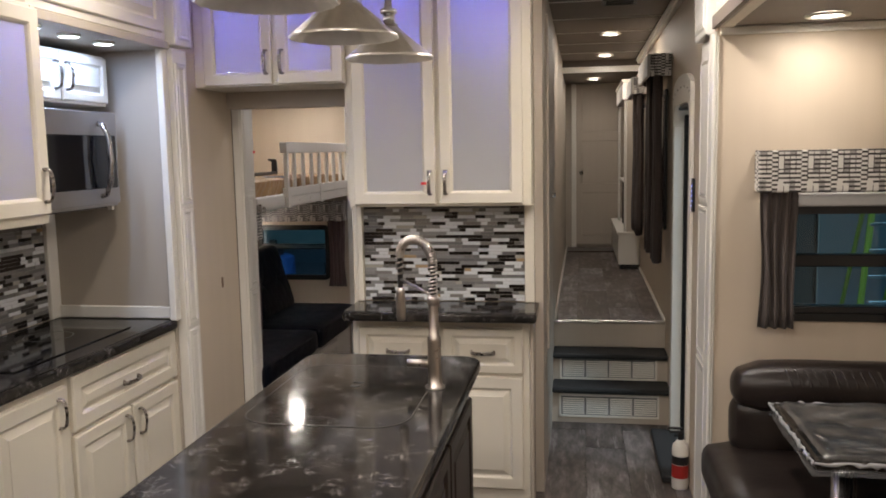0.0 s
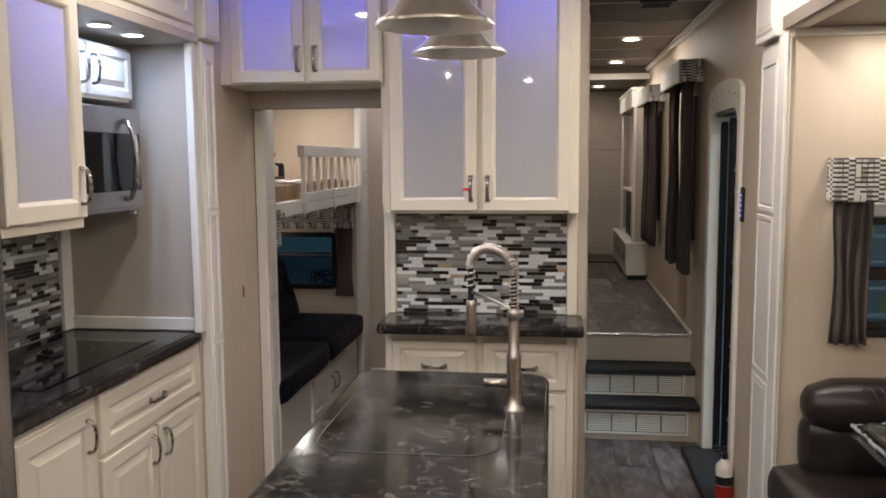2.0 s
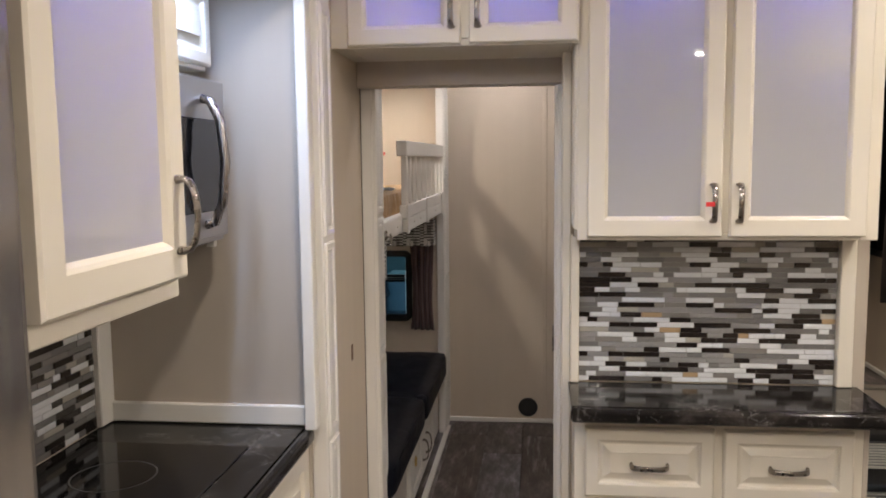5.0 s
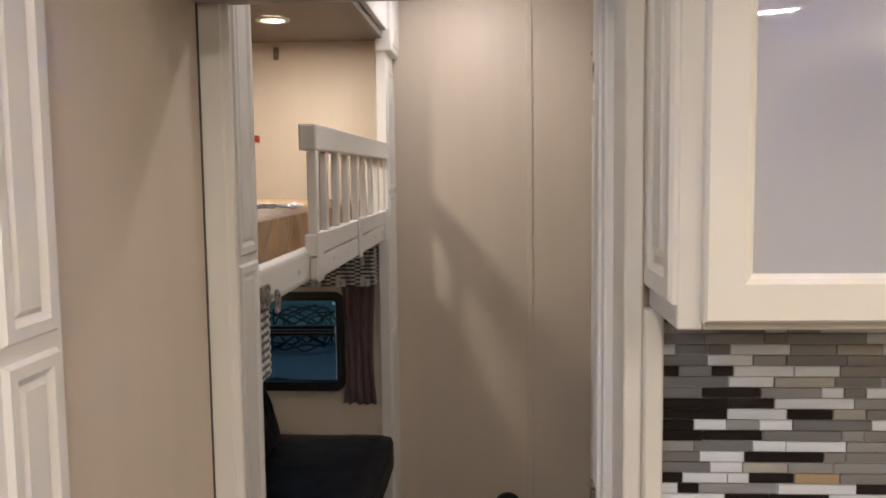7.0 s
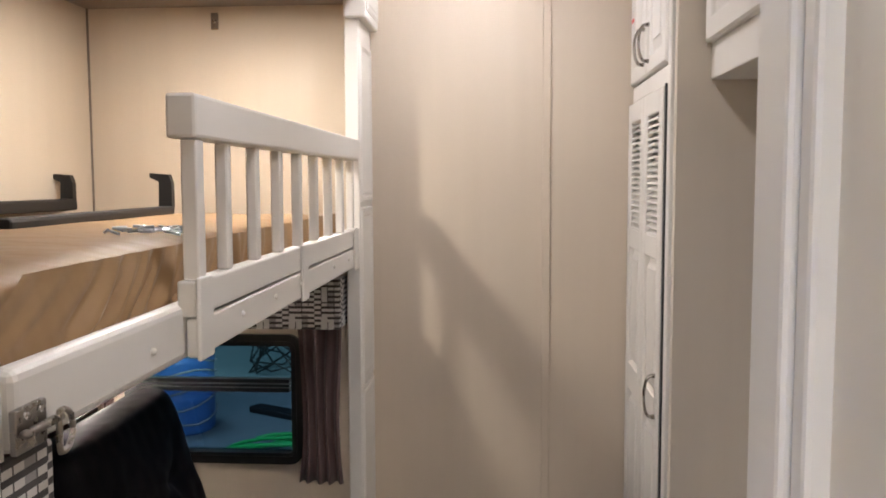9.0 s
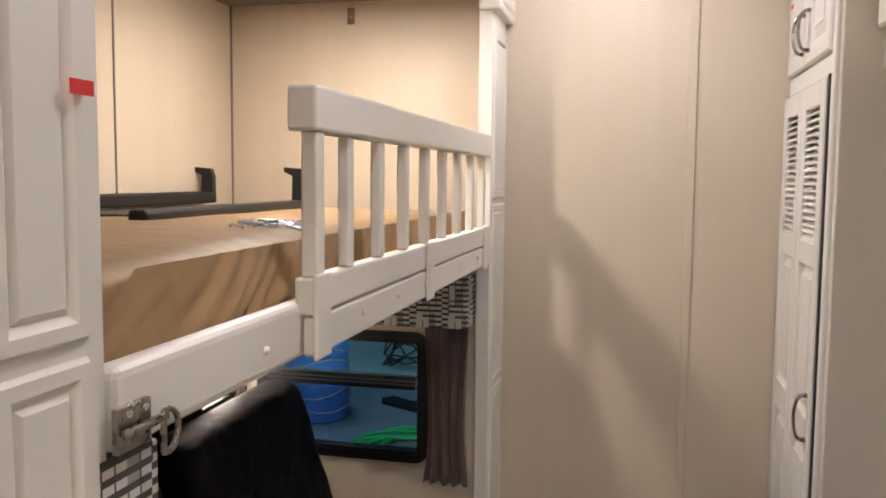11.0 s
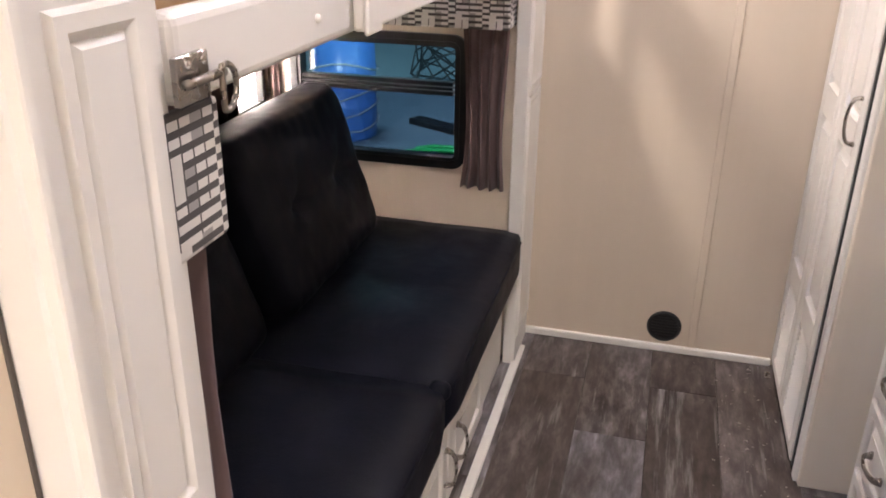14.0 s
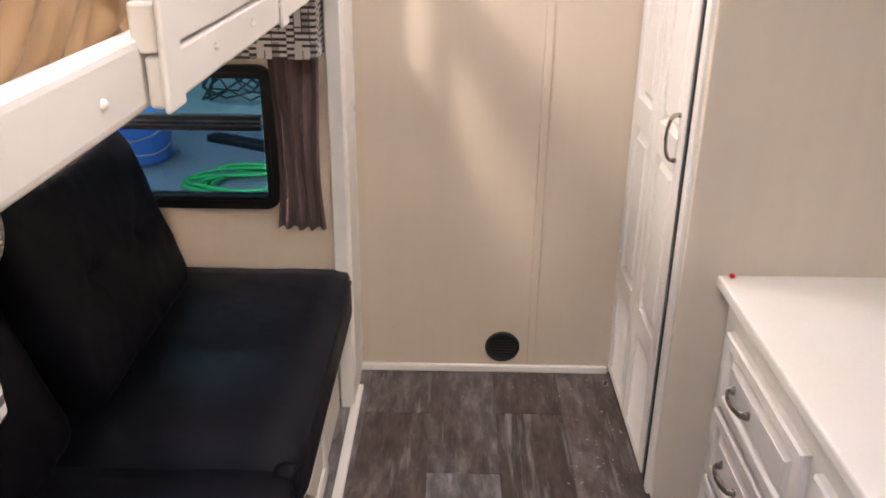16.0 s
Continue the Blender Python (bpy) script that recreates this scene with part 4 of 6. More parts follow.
# ---- steps and hallway ----
for name, y0, z0, z1, tread_z in (("step_lower", 7.03, 0.0, 0.182, 0.214), ("step_upper", 7.19, 0.182, 0.346, 0.378)):
    t = thing(name, pose(2.60, y0, z0), "taupe entry step with a black rubber tread and a white grille", "step", "hallway steps")
    part("riser", box(0.0, 0.67, 0.0, 0.30, 0.0, z1 - z0, 0.002), PANEL, t)
    part("tread", box(0.0, 0.67, -0.035, 0.30, z1 - z0, tread_z - z0, 0.012, 3), RUBBER, t, "black rubber tread")
    gz = 0.035 if z0 == 0 else 0.034
    gr = part("grille", boxes([(0.04, 0.61, -0.008, 0.0, gz, gz + 0.012), (0.04, 0.61, -0.008, 0.0, gz + 0.125, gz + 0.137), (0.04, 0.052, -0.008, 0.0, gz, gz + 0.137), (0.598, 0.61, -0.008, 0.0, gz, gz + 0.137)], 0.001), TRIM, t, "white louvred vent grille")
    part("grille_back", box(0.05, 0.60, -0.002, 0.0, gz + 0.006, gz + 0.13, 0), plain("grille shade " + name, (0.2, 0.2, 0.2), 0.6), gr)
    for c in range(4):
        part("louvre", boxes([(0.06 + 0.136 * c, 0.186 + 0.136 * c, -0.007, -0.001, gz + 0.0185 + 0.0125 * k, gz + 0.0262 + 0.0125 * k) for k in range(8)], 0.0), TRIM, gr)
t = thing("stair_riser", pose(2.60, 7.35, 0.378), "taupe riser below the hallway floor with a metal edge", "step", "hallway steps")
part("riser", box(0.0, 0.67, 0.0, 0.03, 0.0, 0.156, 0.002), PANEL, t)
part("nosing", box(0.0, 0.67, -0.008, 0.02, 0.148, 0.166, 0.004, 2), brushed("aluminium", (0.75, 0.75, 0.74), (3, 200, 200), 0.25), t, "bright aluminium floor edge")

hd2 = thing("hallway_door", pose(2.66, 11.198, 0.54), "taupe bedroom door with three recessed panels", "door")
part("leaf", box(0.05, 0.58, -0.03, 0.0, 0.04, 1.72, 0.003), PANEL, hd2)
for z in (0.14, 0.68, 1.22):
    part("panel", nested(0.42, 0.45, [(0.0, 0.0), (0.012, 0.010), (0.02, 0.010)], 0.012), PANEL, hd2, "", pose(0.105, -0.036, z))
part("casing", boxes([(0.0, 0.05, -0.035, 0, 0.0, 1.77), (0.58, 0.61, -0.035, 0, 0.0, 1.77), (0.05, 0.58, -0.035, 0, 1.72, 1.77)], 0.003), TRIM, hd2)
part("knob", lathe([(0.0005, 0.05), (0.022, 0.045), (0.024, 0.03), (0.01, 0.015), (0.018, 0.0)], 16), NICKEL, hd2, "", pose(0.10, -0.03, 0.80, 90), True)
rg = thing("rug", pose(2.92, 10.95, 0.54), "dark brown doorway mat across the hallway floor", "mat")
part("mat", box(-0.30, 0.30, -0.15, 0.2, 0, 0.012, 0.004), cloth("dark mat", (0.04, 0.02, 0.014)), rg)
hb = thing("hallway_hutch", pose(3.08, 9.60, 0.54), "white built-in hallway hutch with an open niche over a low base", "cabinet")
part("base", box(0.0, 0.186, 0.0, 1.5, 0.04, 0.30, 0.004), WHITE, hb)
part("kick", box(0.02, 0.186, 0.02, 1.5, 0.0, 0.04, 0.0), BLACK, hb)
part("base_top", box(-0.012, 0.186, -0.012, 1.5, 0.301, 0.325, 0.005, 2), WHITE, hb)
for k in range(3):
    part("drawer", raised(0.42, 0.20, 0.035), WHITE, hb, "", R(-90, -0.001, 0.47 + 0.48 * k, 0.07))
part("side_panel", box(0.07, 0.186, 0.0, 0.02, 0.326, 1.46, 0.002), PANEL, hb)
part("post", box(0.05, 0.0695, 0.0, 0.08, 0.326, 1.46, 0.003), WHITE, hb)
part("post", box(0.05, 0.0695, 1.2, 1.28, 0.326, 1.46, 0.003), WHITE, hb)
part("back", box(0.17, 0.186, 0.021, 1.3, 0.326, 1.46, 0), DARKWOOD, hb, "dark back of the niche")
part("header", box(0.03, 0.186, -0.01, 1.3, 1.461, 1.60, 0.006, 2), WHITE, hb, "white header board")
part("crown", box(0.02, 0.186, -0.02, 1.3, 1.601, 1.63, 0.006, 2), CREAM, hb)
part("shelf", box(0.06, 0.169, 0.0805, 1.199, 0.74, 0.76, 0.002), WHITE, hb)
for k in range(4):
    part("spindle", box(0.075, 0.09, 0.14 + 0.24 * k, 0.16 + 0.24 * k, 0.326, 0.739, 0.002), DARKWOOD, hb)
cd = thing("hallway_cabinet_front", R(90, 2.604, 6.25, 0.0), "tall taupe hallway panel doors with small chrome latches", "cabinet")
part("body", box(0, 0.85, 0.002, 0.004, 0.05, H - 0.1, 0), PANEL, cd)
for k in range(2):
    d = part("door", box(0.02 + 0.42 * k, 0.42 + 0.42 * k, -0.012, 0.001, 0.62, H - 0.14, 0.003), PANEL, cd)
    part("latch", lathe([(0.0005, 0.02), (0.012, 0.018), (0.012, 0.0)], 14), CHROME, d, "", pose(0.40 + 0.06 * k, -0.012, 1.35, 90), True)

cv = thing("ceiling_vent", pose(2.965, 6.78, H - 0.004), "dark square ceiling vent in the hallway", "vent")
part("frame", boxes([(-0.09, 0.09, -0.09, -0.07, -0.015, 0), (-0.09, 0.09, 0.07, 0.09, -0.015, 0), (-0.09, -0.07, -0.07, 0.07, -0.015, 0), (0.07, 0.09, -0.07, 0.07, -0.015, 0)], 0.003), BLACK, cv)
part("backing", box(-0.07, 0.07, -0.07, 0.07, -0.004, -0.001, 0), BLACK, cv)
for k in range(6):
    part("slat", box(-0.07, 0.07, -0.06 + 0.022 * k, -0.05 + 0.022 * k, -0.012, -0.005, 0), BLACK_METAL, cv)

for k, (y0, y1) in enumerate(((7.15, 7.95), (8.72, 9.45))):
    va = thing("valance", pose(XE, y0, 1.99), "box window valance with dark block-patterned ends and pale face", "valance", "hallway valances")
    part("face", box(-0.135, -0.118, 0.0, y1 - y0, 0.0, 0.125, 0.004), cloth("pale valance %d" % k, (0.55, 0.52, 0.47)), va)
    part("return", box(-0.118, -0.002, 0.0, 0.014, 0.0, 0.125, 0.003), BLOCKS, va)
    part("return", box(-0.118, -0.002, y1 - y0 - 0.014, y1 - y0, 0.0, 0.125, 0.003), BLOCKS, va)
    part("top", box(-0.118, -0.002, 0.014, y1 - y0 - 0.014, 0.11, 0.125, 0.0), BLOCKS, va)
    for a in (y0 + 0.15, y1 - 0.15):
        cu = thing("curtain", R(90, XE - 0.062, a, 0.92), "dark brown pleated curtain hanging beside a hallway window", "curtain", "hallway curtains")
        part("cloth", pleats(0.24, 1.12, 4, 0.026, 0.1, 0, int(a * 10)), CURTAIN, cu, "", None, True)
    wn = thing("window_%d" % (k + 3), pose(XE, (y0 + y1) / 2, 1.1), "dark hallway window behind curtains", "window", kind="structure")
    part("window_frame", boxes([(-0.018, -0.001, -0.2, 0.2, 0, 0.03), (-0.018, -0.001, -0.2, 0.2, 0.8, 0.83), (-0.018, -0.001, -0.2, -0.17, 0.03, 0.8), (-0.018, -0.001, 0.17, 0.2, 0.03, 0.8)], 0.003), BLACK, wn)
    part("pane", box(-0.010, -0.004, -0.17, 0.17, 0.03, 0.8, 0), BLACK_GLASS, wn)

# ---- entry door ----
ed = thing("door_2", pose(XE, 0, 0), "open entry door with arched white frame and dark seals", "door", kind="structure")
part("frame", boxes([(-0.02, 0.0, DY0 - 0.05, DY0, 0.0, DZ1), (-0.02, 0.0, DY1, DY1 + 0.05, 0.0, DZ1)], 0.005, 2), TRIM, ed)
n = 14
ring = [(DY1 + 0.05, DZ1), (DY0 - 0.05, DZ1)] + [((DY0 + DY1) / 2 - (DY1 - DY0 + 0.1) / 2 * math.cos(math.pi * k / n), DZ1 + 0.05 + 0.09 * math.sin(math.pi * k / n) ** 0.7) for k in range(n + 1)]
bm = slab([(-0.02, y, z) for y, z in ring], (0.0195, 0, 0))
part("arch", bm, TRIM, ed, "white arched head piece")
for sy, c in ((1, DY0), (-1, DY1)):
    arc = [(c, DZ1), (c, DZ1 - 0.10)] + [(c + sy * 0.10 * (1 - math.cos(radians(15 * k))), DZ1 - 0.10 + 0.10 * math.sin(radians(15 * k))) for k in range(1, 7)]
    part("corner", slab([(-0.018, y, z) for y, z in (arc if sy > 0 else arc[::-1])], (0.09, 0, 0)), TRIM, ed, "white rounded opening corner")
for k in range(7):
    a0 = radians(20 + 140 * k / 6)
    part("screw", lathe([(0.0005, 0.003), (0.004, 0.0022), (0.005, 0.0)], 10), NICKEL, ed, "", pose(-0.0202, (DY0 + DY1) / 2 - 0.55 * (DY1 - DY0) * math.cos(a0), DZ1 + 0.02 + 0.06 * math.sin(a0), 0, -90, 0), True)
part("threshold", box(-0.12, 0.07, DY0 - 0.03, DY1 + 0.03, 0.0, 0.035, 0.006), RUBBER, ed, "black rubber threshold")
part("jamb_liner", box(-0.018, 0.034, DY1 - 0.014, DY1 - 0.001, DZ0 + 0.006, DZ1 - 0.10, 0.002), TRIM, ed, "white inner jamb")
part("seal", boxes([(0.0, 0.07, DY0, DY0 + 0.02, DZ0, DZ1), (0.0345, 0.07, DY1 - 0.02, DY1, DZ0, DZ1), (0.0, 0.07, DY0 + 0.02, DY1 - 0.02, DZ1 - 0.02, DZ1)], 0.004), BLACK, ed, "black rubber seal")
lf = part("leaf", box(0.0, 0.62, -0.045, 0.0, DZ0, DZ1 - 0.02, 0.01, 2), plain("glossy black door skin", (0.004, 0.004, 0.005), 0.3), ed, "dark door leaf swung outwards", pose(0.075, DY1 - 0.02, 0.0, 0, 0, -14))
part("edge_strip", box(0.61, 0.624, -0.04, -0.012, DZ0, DZ1 - 0.03, 0.001), plain("zinc strip", (0.6, 0.62, 0.66), 0.3, 0.6), lf)
part("light_strip", box(0.046, 0.066, -0.052, -0.0455, DZ0 + 0.03, DZ1 - 0.12, 0.001), plain("galvanised strip", (0.55, 0.6, 0.66), 0.4), lf, "pale galvanised strip")
part("inner_panel", box(0.112, 0.60, -0.049, -0.0455, DZ0 + 0.04, DZ1 - 0.07, 0.0015), plain("slate door panel", (0.05, 0.065, 0.075), 0.4), lf, "slate grey inner door panel")
BOLT = plain("zinc bolt", (0.8, 0.84, 0.88), 0.35)
for k, z in enumerate((0.16, 0.21, 0.25, 0.50, 0.56, 0.60, 0.90, 0.94, 0.99, 1.04, 1.36, 1.40, 1.46, 1.51, 1.56)):
    x = 0.030 if k % 2 else 0.088
    part("bolt_group", boxes([(x, x + 0.005, -0.0495, -0.0455, z, z + 0.005), (x + 0.008, x + 0.013, -0.0495, -0.0455, z + 0.002, z + 0.007), (x + 0.002, x + 0.007, -0.0495, -0.0455, z + 0.010, z + 0.015)], 0), BOLT, lf)
for z in (0.22, 0.30, 0.52, 0.62, 0.93, 1.02, 1.08, 1.38, 1.47, 1.53):
    part("clamp", box(0.042, 0.070, -0.056, -0.0525, z, z + 0.028, 0.001), BLACK, lf, "black clamp over the pale strip")
st = thing("entry_step", pose(XE + 0.12, DY0 - 0.1, -0.16), "white plastic-covered folding step outside the entry door", "step")
part("tread", box(0.0, 0.5, 0.0, DY1 - DY0 + 0.3, 0.0, 0.035, 0.006), TRIM, st)
part("support", box(0.03, 0.06, 0.02, DY1 - DY0 + 0.28, -0.53, -0.001, 0.002), BLACK_METAL, st)
part("support", box(0.42, 0.45, 0.02, DY1 - DY0 + 0.28, -0.53, -0.001, 0.002), BLACK_METAL, st)
sw = thing("control_panel", R(-90, XE - 0.001, 6.13, 1.30), "narrow black control panel with blue indicator lights", "switch panel")
part("plate", box(0.0, 0.04, -0.012, 0.0, 0.0, 0.15, 0.003), BLACK, sw)
for k in range(5):
    part("indicator", box(0.015, 0.025, -0.0135, -0.012, 0.025 + 0.022 * k, 0.031 + 0.022 * k, 0), LED_DOT, sw)
fe = thing("fire_extinguisher", pose(3.226, 6.13, 0.0), "small white fire extinguisher with a red label and black head", "fire extinguisher")
part("bottle", lathe([(0.0005, 0.0), (0.036, 0.0), (0.038, 0.006), (0.038, 0.19), (0.034, 0.21), (0.018, 0.228), (0.014, 0.235)], 24), TRIM, fe, "", None, True)
part("label_band", lathe([(0.0385, 0.055), (0.0388, 0.057), (0.0388, 0.115), (0.0385, 0.117)], 24), RED, fe, "red printed label")
part("dark_band", lathe([(0.0385, 0.119), (0.0388, 0.121), (0.0388, 0.158), (0.0385, 0.16)], 24), BLACK, fe, "black printed band")
part("valve", boxes([(-0.012, 0.012, -0.012, 0.012, 0.232, 0.265), (-0.05, 0.012, -0.008, 0.008, 0.265, 0.274), (-0.055, 0.01, -0.008, 0.008, 0.283, 0.292)], 0.003), BLACK, fe, "black lever head")
part("nozzle", tube([(-0.012, 0, 0.25), (-0.03, 0, 0.25)], 0.005, 8), BLACK, fe)

# ---- living slide-out: dinette ----
wn = thing("window_1", pose(3.50, 5.42, 0.95), "black framed slide-out window with a grey shade roll", "window", kind="structure")
part("window_frame", rounded_ring(0.41, 0.42, 0.04, 0.028, -0.012, 0.05), BLACK, wn)
part("bottom_rail", box(0.028, 0.382, -0.011, 0.048, 0.0285, 0.055, 0.003), BLACK, wn)
part("sash_bar", box(0.028, 0.382, -0.008, 0.03, 0.20, 0.245, 0.004), BLACK, wn)
part("pane", box(0.029, 0.381, 0.012, 0.016, 0.055, 0.20, 0), GLASS, wn)
part("pane", box(0.029, 0.381, 0.022, 0.026, 0.245, 0.392, 0), GLASS, wn)
part("shade_roll", box(0.0, 0.41, -0.03, -0.012, 0.42, 0.47, 0.006, 2), plain("grey shade", (0.45, 0.44, 0.43), 0.7), wn)
va = thing("valance", pose(3.390, 5.32, 1.425), "block-patterned box valance over the dinette window", "valance")
part("face", box(0.0, 0.75, 0.0, 0.016, 0.0, 0.148, 0.005, 2), BLOCKS, va)
part("return", box(0.0, 0.014, 0.016, 0.098, 0.0, 0.148, 0.003), BLOCKS, va)
part("return", box(0.736, 0.75, 0.016, 0.098, 0.0, 0.148, 0.003), BLOCKS, va)
for cx in (3.468, 3.912):
    cu = thing("curtain", pose(cx, 5.37, 0.93), "brown pleated curtain tied beside the dinette window", "curtain", "dinette curtains")
    part("cloth", pleats(0.125, 0.50, 4, 0.018, 0.05, 0.08, int(cx * 100)), CURTAIN_D, cu, "", None, True)
oc = thing("overhead_cabinet", R(-90, 3.82, 5.415, 1.60), "cream overhead cabinet with raised-panel doors over the dinette", "cabinet")
part("body", box(0, 1.5, 0.02, 0.535, 0.0, 0.41, 0.002), CREAM, oc)
for a, b, hx in ((0.02, 0.30, 0.268), (0.31, 0.59, 0.342), (0.60, 1.04, 1.0), (1.05, 1.48, 1.09)):
    door(oc, a, b, 0.03, 0.40, 0.0, CREAM, (hx, 0.11, True))
so = thing("dinette_bench", pose(3.22, 4.80, 0.0), "espresso leather dinette bench with a rolled tufted back", "bench")
part("base", box(0.04, 0.98, 0.06, 0.60, 0.0, 0.34, 0.004), DARKWOOD, so)
part("seat", cushion(1.0, 0.62, 0.17, 0.06, 0.02), LEATHER_D, so, "dark leather seat cushion", pose(0.49, 0.29, 0.34), True)
part("backrest", cushion(0.98, 0.16, 0.24, 0.075, 0.01), LEATHER_D, so, "dark leather back cushion", pose(0.57, 0.50, 0.47, -4), True)
part("headroll", cushion(0.98, 0.19, 0.17, 0.08, 0.01), LEATHER_D, so, "rolled leather top of the back", pose(0.57, 0.49, 0.652), True)
bm = bmesh.new()
for k in range(26):
    x = 0.24 + 0.030 * k
    add_tube(bm, [(x, 0.47, 0.823), (x + 0.018, 0.425, 0.807), (x + 0.032, 0.402, 0.767), (x + 0.038, 0.397, 0.722)], [0.002, 0.006, 0.006, 0.002], 6)
part("tuft", bm, LEATHER_D, so, "gathered leather pleats", None, True)
dt = thing("dinette_table", pose(3.392, 4.53, 0.012), "dark dinette table wrapped in clear protective film", "table")
part("tabletop", box(0.0, 1.0, 0.0, 0.53, 0.70, 0.735, 0.012, 2), STONE, dt)
bm = bmesh.new()
rnd = random.Random(4)
g = []
for i in range(25):
    row = []
    for j in range(21):
        u, v = i / 24, j / 20
        e = min(u, 1 - u, v, 1 - v)
        z = 0.737 + (0.004 if e > 0.02 else 0.0) + 0.004 * noise.noise(Vector((u * 9, v * 7, 2))) + (0.006 * rnd.random() if e < 0.07 else 0.0)
        if e == 0:
            z -= 0.045
        row.append(bm.verts.new((-0.008 + 1.016 * u, -0.008 + 0.546 * v, z)))
    g.append(row)
for a, b in zip(g, g[1:]):
    for k in range(20):
        bm.faces.new((a[k], a[k + 1], b[k + 1], b[k]))
WRAP = pane_glass("clear film", (0.93, 0.93, 0.95))
WRAP.node_tree.nodes["Glossy BSDF"].inputs["Roughness"].default_value = 0.18
nt = WRAP.node_tree
wf = nt.nodes.new("ShaderNodeTexNoise")
wf.inputs["Scale"].default_value, wf.inputs["Detail"].default_value, wf.inputs["Distortion"].default_value = 9.0, 6.0, 2.5
wr = nt.nodes.new("ShaderNodeMapRange")
for k, v in (("From Min", 0.5), ("From Max", 0.8), ("To Min", 0.03), ("To Max", 0.32)):
    wr.inputs[k].default_value = v
wd0 = nt.nodes.new("ShaderNodeBsdfDiffuse")
wd0.inputs["Color"].default_value = (0.8, 0.8, 0.82, 1)
wm = nt.nodes.new("ShaderNodeMixShader")
first = nt.nodes["Material Output"].inputs["Surface"].links[0].from_socket
nt.links.new(wf.outputs["Fac"], wr.inputs["Value"])
nt.links.new(wr.outputs["Result"], wm.inputs[0])
nt.links.new(first, wm.inputs[1])
nt.links.new(wd0.outputs[0], wm.inputs[2])
nt.links.new(wm.outputs[0], nt.nodes["Material Output"].inputs["Surface"])
part("film", bm, WRAP, dt, "crinkled clear protective film", None, True)
bm = bmesh.new()
for p0, p1 in (((-0.006, -0.006), (1.0, -0.006)), ((-0.006, -0.006), (-0.006, 0.536)), ((-0.006, 0.536), (1.0, 0.536))):
    pts = [(p0[0] + (p1[0] - p0[0]) * k / 70 + 0.006 * noise.noise(Vector((k * 0.4, p0[1], 1))), p0[1] + (p1[1] - p0[1]) * k / 70 + 0.006 * noise.noise(Vector((k * 0.4, p0[1], 7))), 0.728 + 0.012 * noise.noise(Vector((k * 0.23, p1[0], 3))) + rnd.uniform(-0.002, 0.002)) for k in range(71)]
    add_tube(bm, pts, [0.002 + 0.0045 * rnd.random() ** 2 for _ in pts], 6, True, (1.0, 1.6))
part("film_edge", bm, CLEAR, dt, "bunched white film edge", None, True)
part("pedestal", lathe([(0.0005, 0.70), (0.035, 0.70), (0.035, 0.01), (0.17, 0.002), (0.17, -0.012)], 24), STEEL_V, dt, "", pose(0.14, 0.22, 0), True)

# ---- bunk room ----
bw = thing("window_2", pose(WX0, BY1, WZ0), "black framed tinted sliding window under the bunk", "window", kind="structure")
ww, wh = WX1 - WX0, WZ1 - WZ0
part("window_frame", rounded_ring(ww + 0.028, wh + 0.028, 0.045, 0.036, -0.016, 0.03, -0.014, -0.014), BLACK, bw)
part("frame_bead", rounded_ring(ww - 0.012, wh - 0.012, 0.03, 0.006, -0.020, -0.0165, 0.006, 0.006), BLACK_METAL, bw)
part("sash_bar", boxes([(0.02, ww - 0.03, -0.010, 0.02, 0.215, 0.228), (0.02, ww - 0.03, -0.012, 0.02, 0.232, 0.24), (0.02, ww - 0.03, -0.010, 0.02, 0.244, 0.256)], 0.002), BLACK, bw)
part("pane", box(0.02, ww - 0.03, 0.012, 0.016, 0.02, 0.215, 0), pane_glass("screened pane", (0.36, 0.46, 0.54)), bw, "darker screened lower pane")
part("pane", box(0.02, ww - 0.03, 0.020, 0.024, 0.256, wh - 0.02, 0), GLASS, bw)
va = thing("valance", pose(0.36, 8.08, 1.10), "block-patterned box valance tucked under the bunk", "valance")
part("face", box(0.0, 0.70, 0.0, 0.014, 0.0, 0.15, 0.004), BLOCKS, va)
part("return", box(0.686, 0.70, 0.014, 0.118, 0.0, 0.15, 0.003), BLOCKS, va)
cu = thing("curtain", pose(0.985, 8.145, 0.61), "mauve brown gathered curtain beside the bunk window", "curtain")
part("cloth", pleats(0.135, 0.52, 4, 0.017, 0.04, 0.16, 8), CURTAIN_P, cu, "", None, True)
va = thing("valance", pose(0.40, 6.215, 1.12), "block-patterned box valance on the near wall under the bunk", "valance")
part("face", box(0.0, 0.66, 0.12, 0.134, 0.0, 0.16, 0.004), BLOCKS, va)
part("return", box(0.676, 0.69, 0.10, 0.24, 0.026, 0.164, 0.005, 2), BLOCKS, va)
cu = thing("curtain", R(90, 1.062, 6.376, 0.50), "taupe gathered curtain below the near valance", "curtain")
part("cloth", pleats(0.13, 0.655, 4, 0.012, 0.02, 0.04, 5), CURTAIN_P, cu, "", None, True)

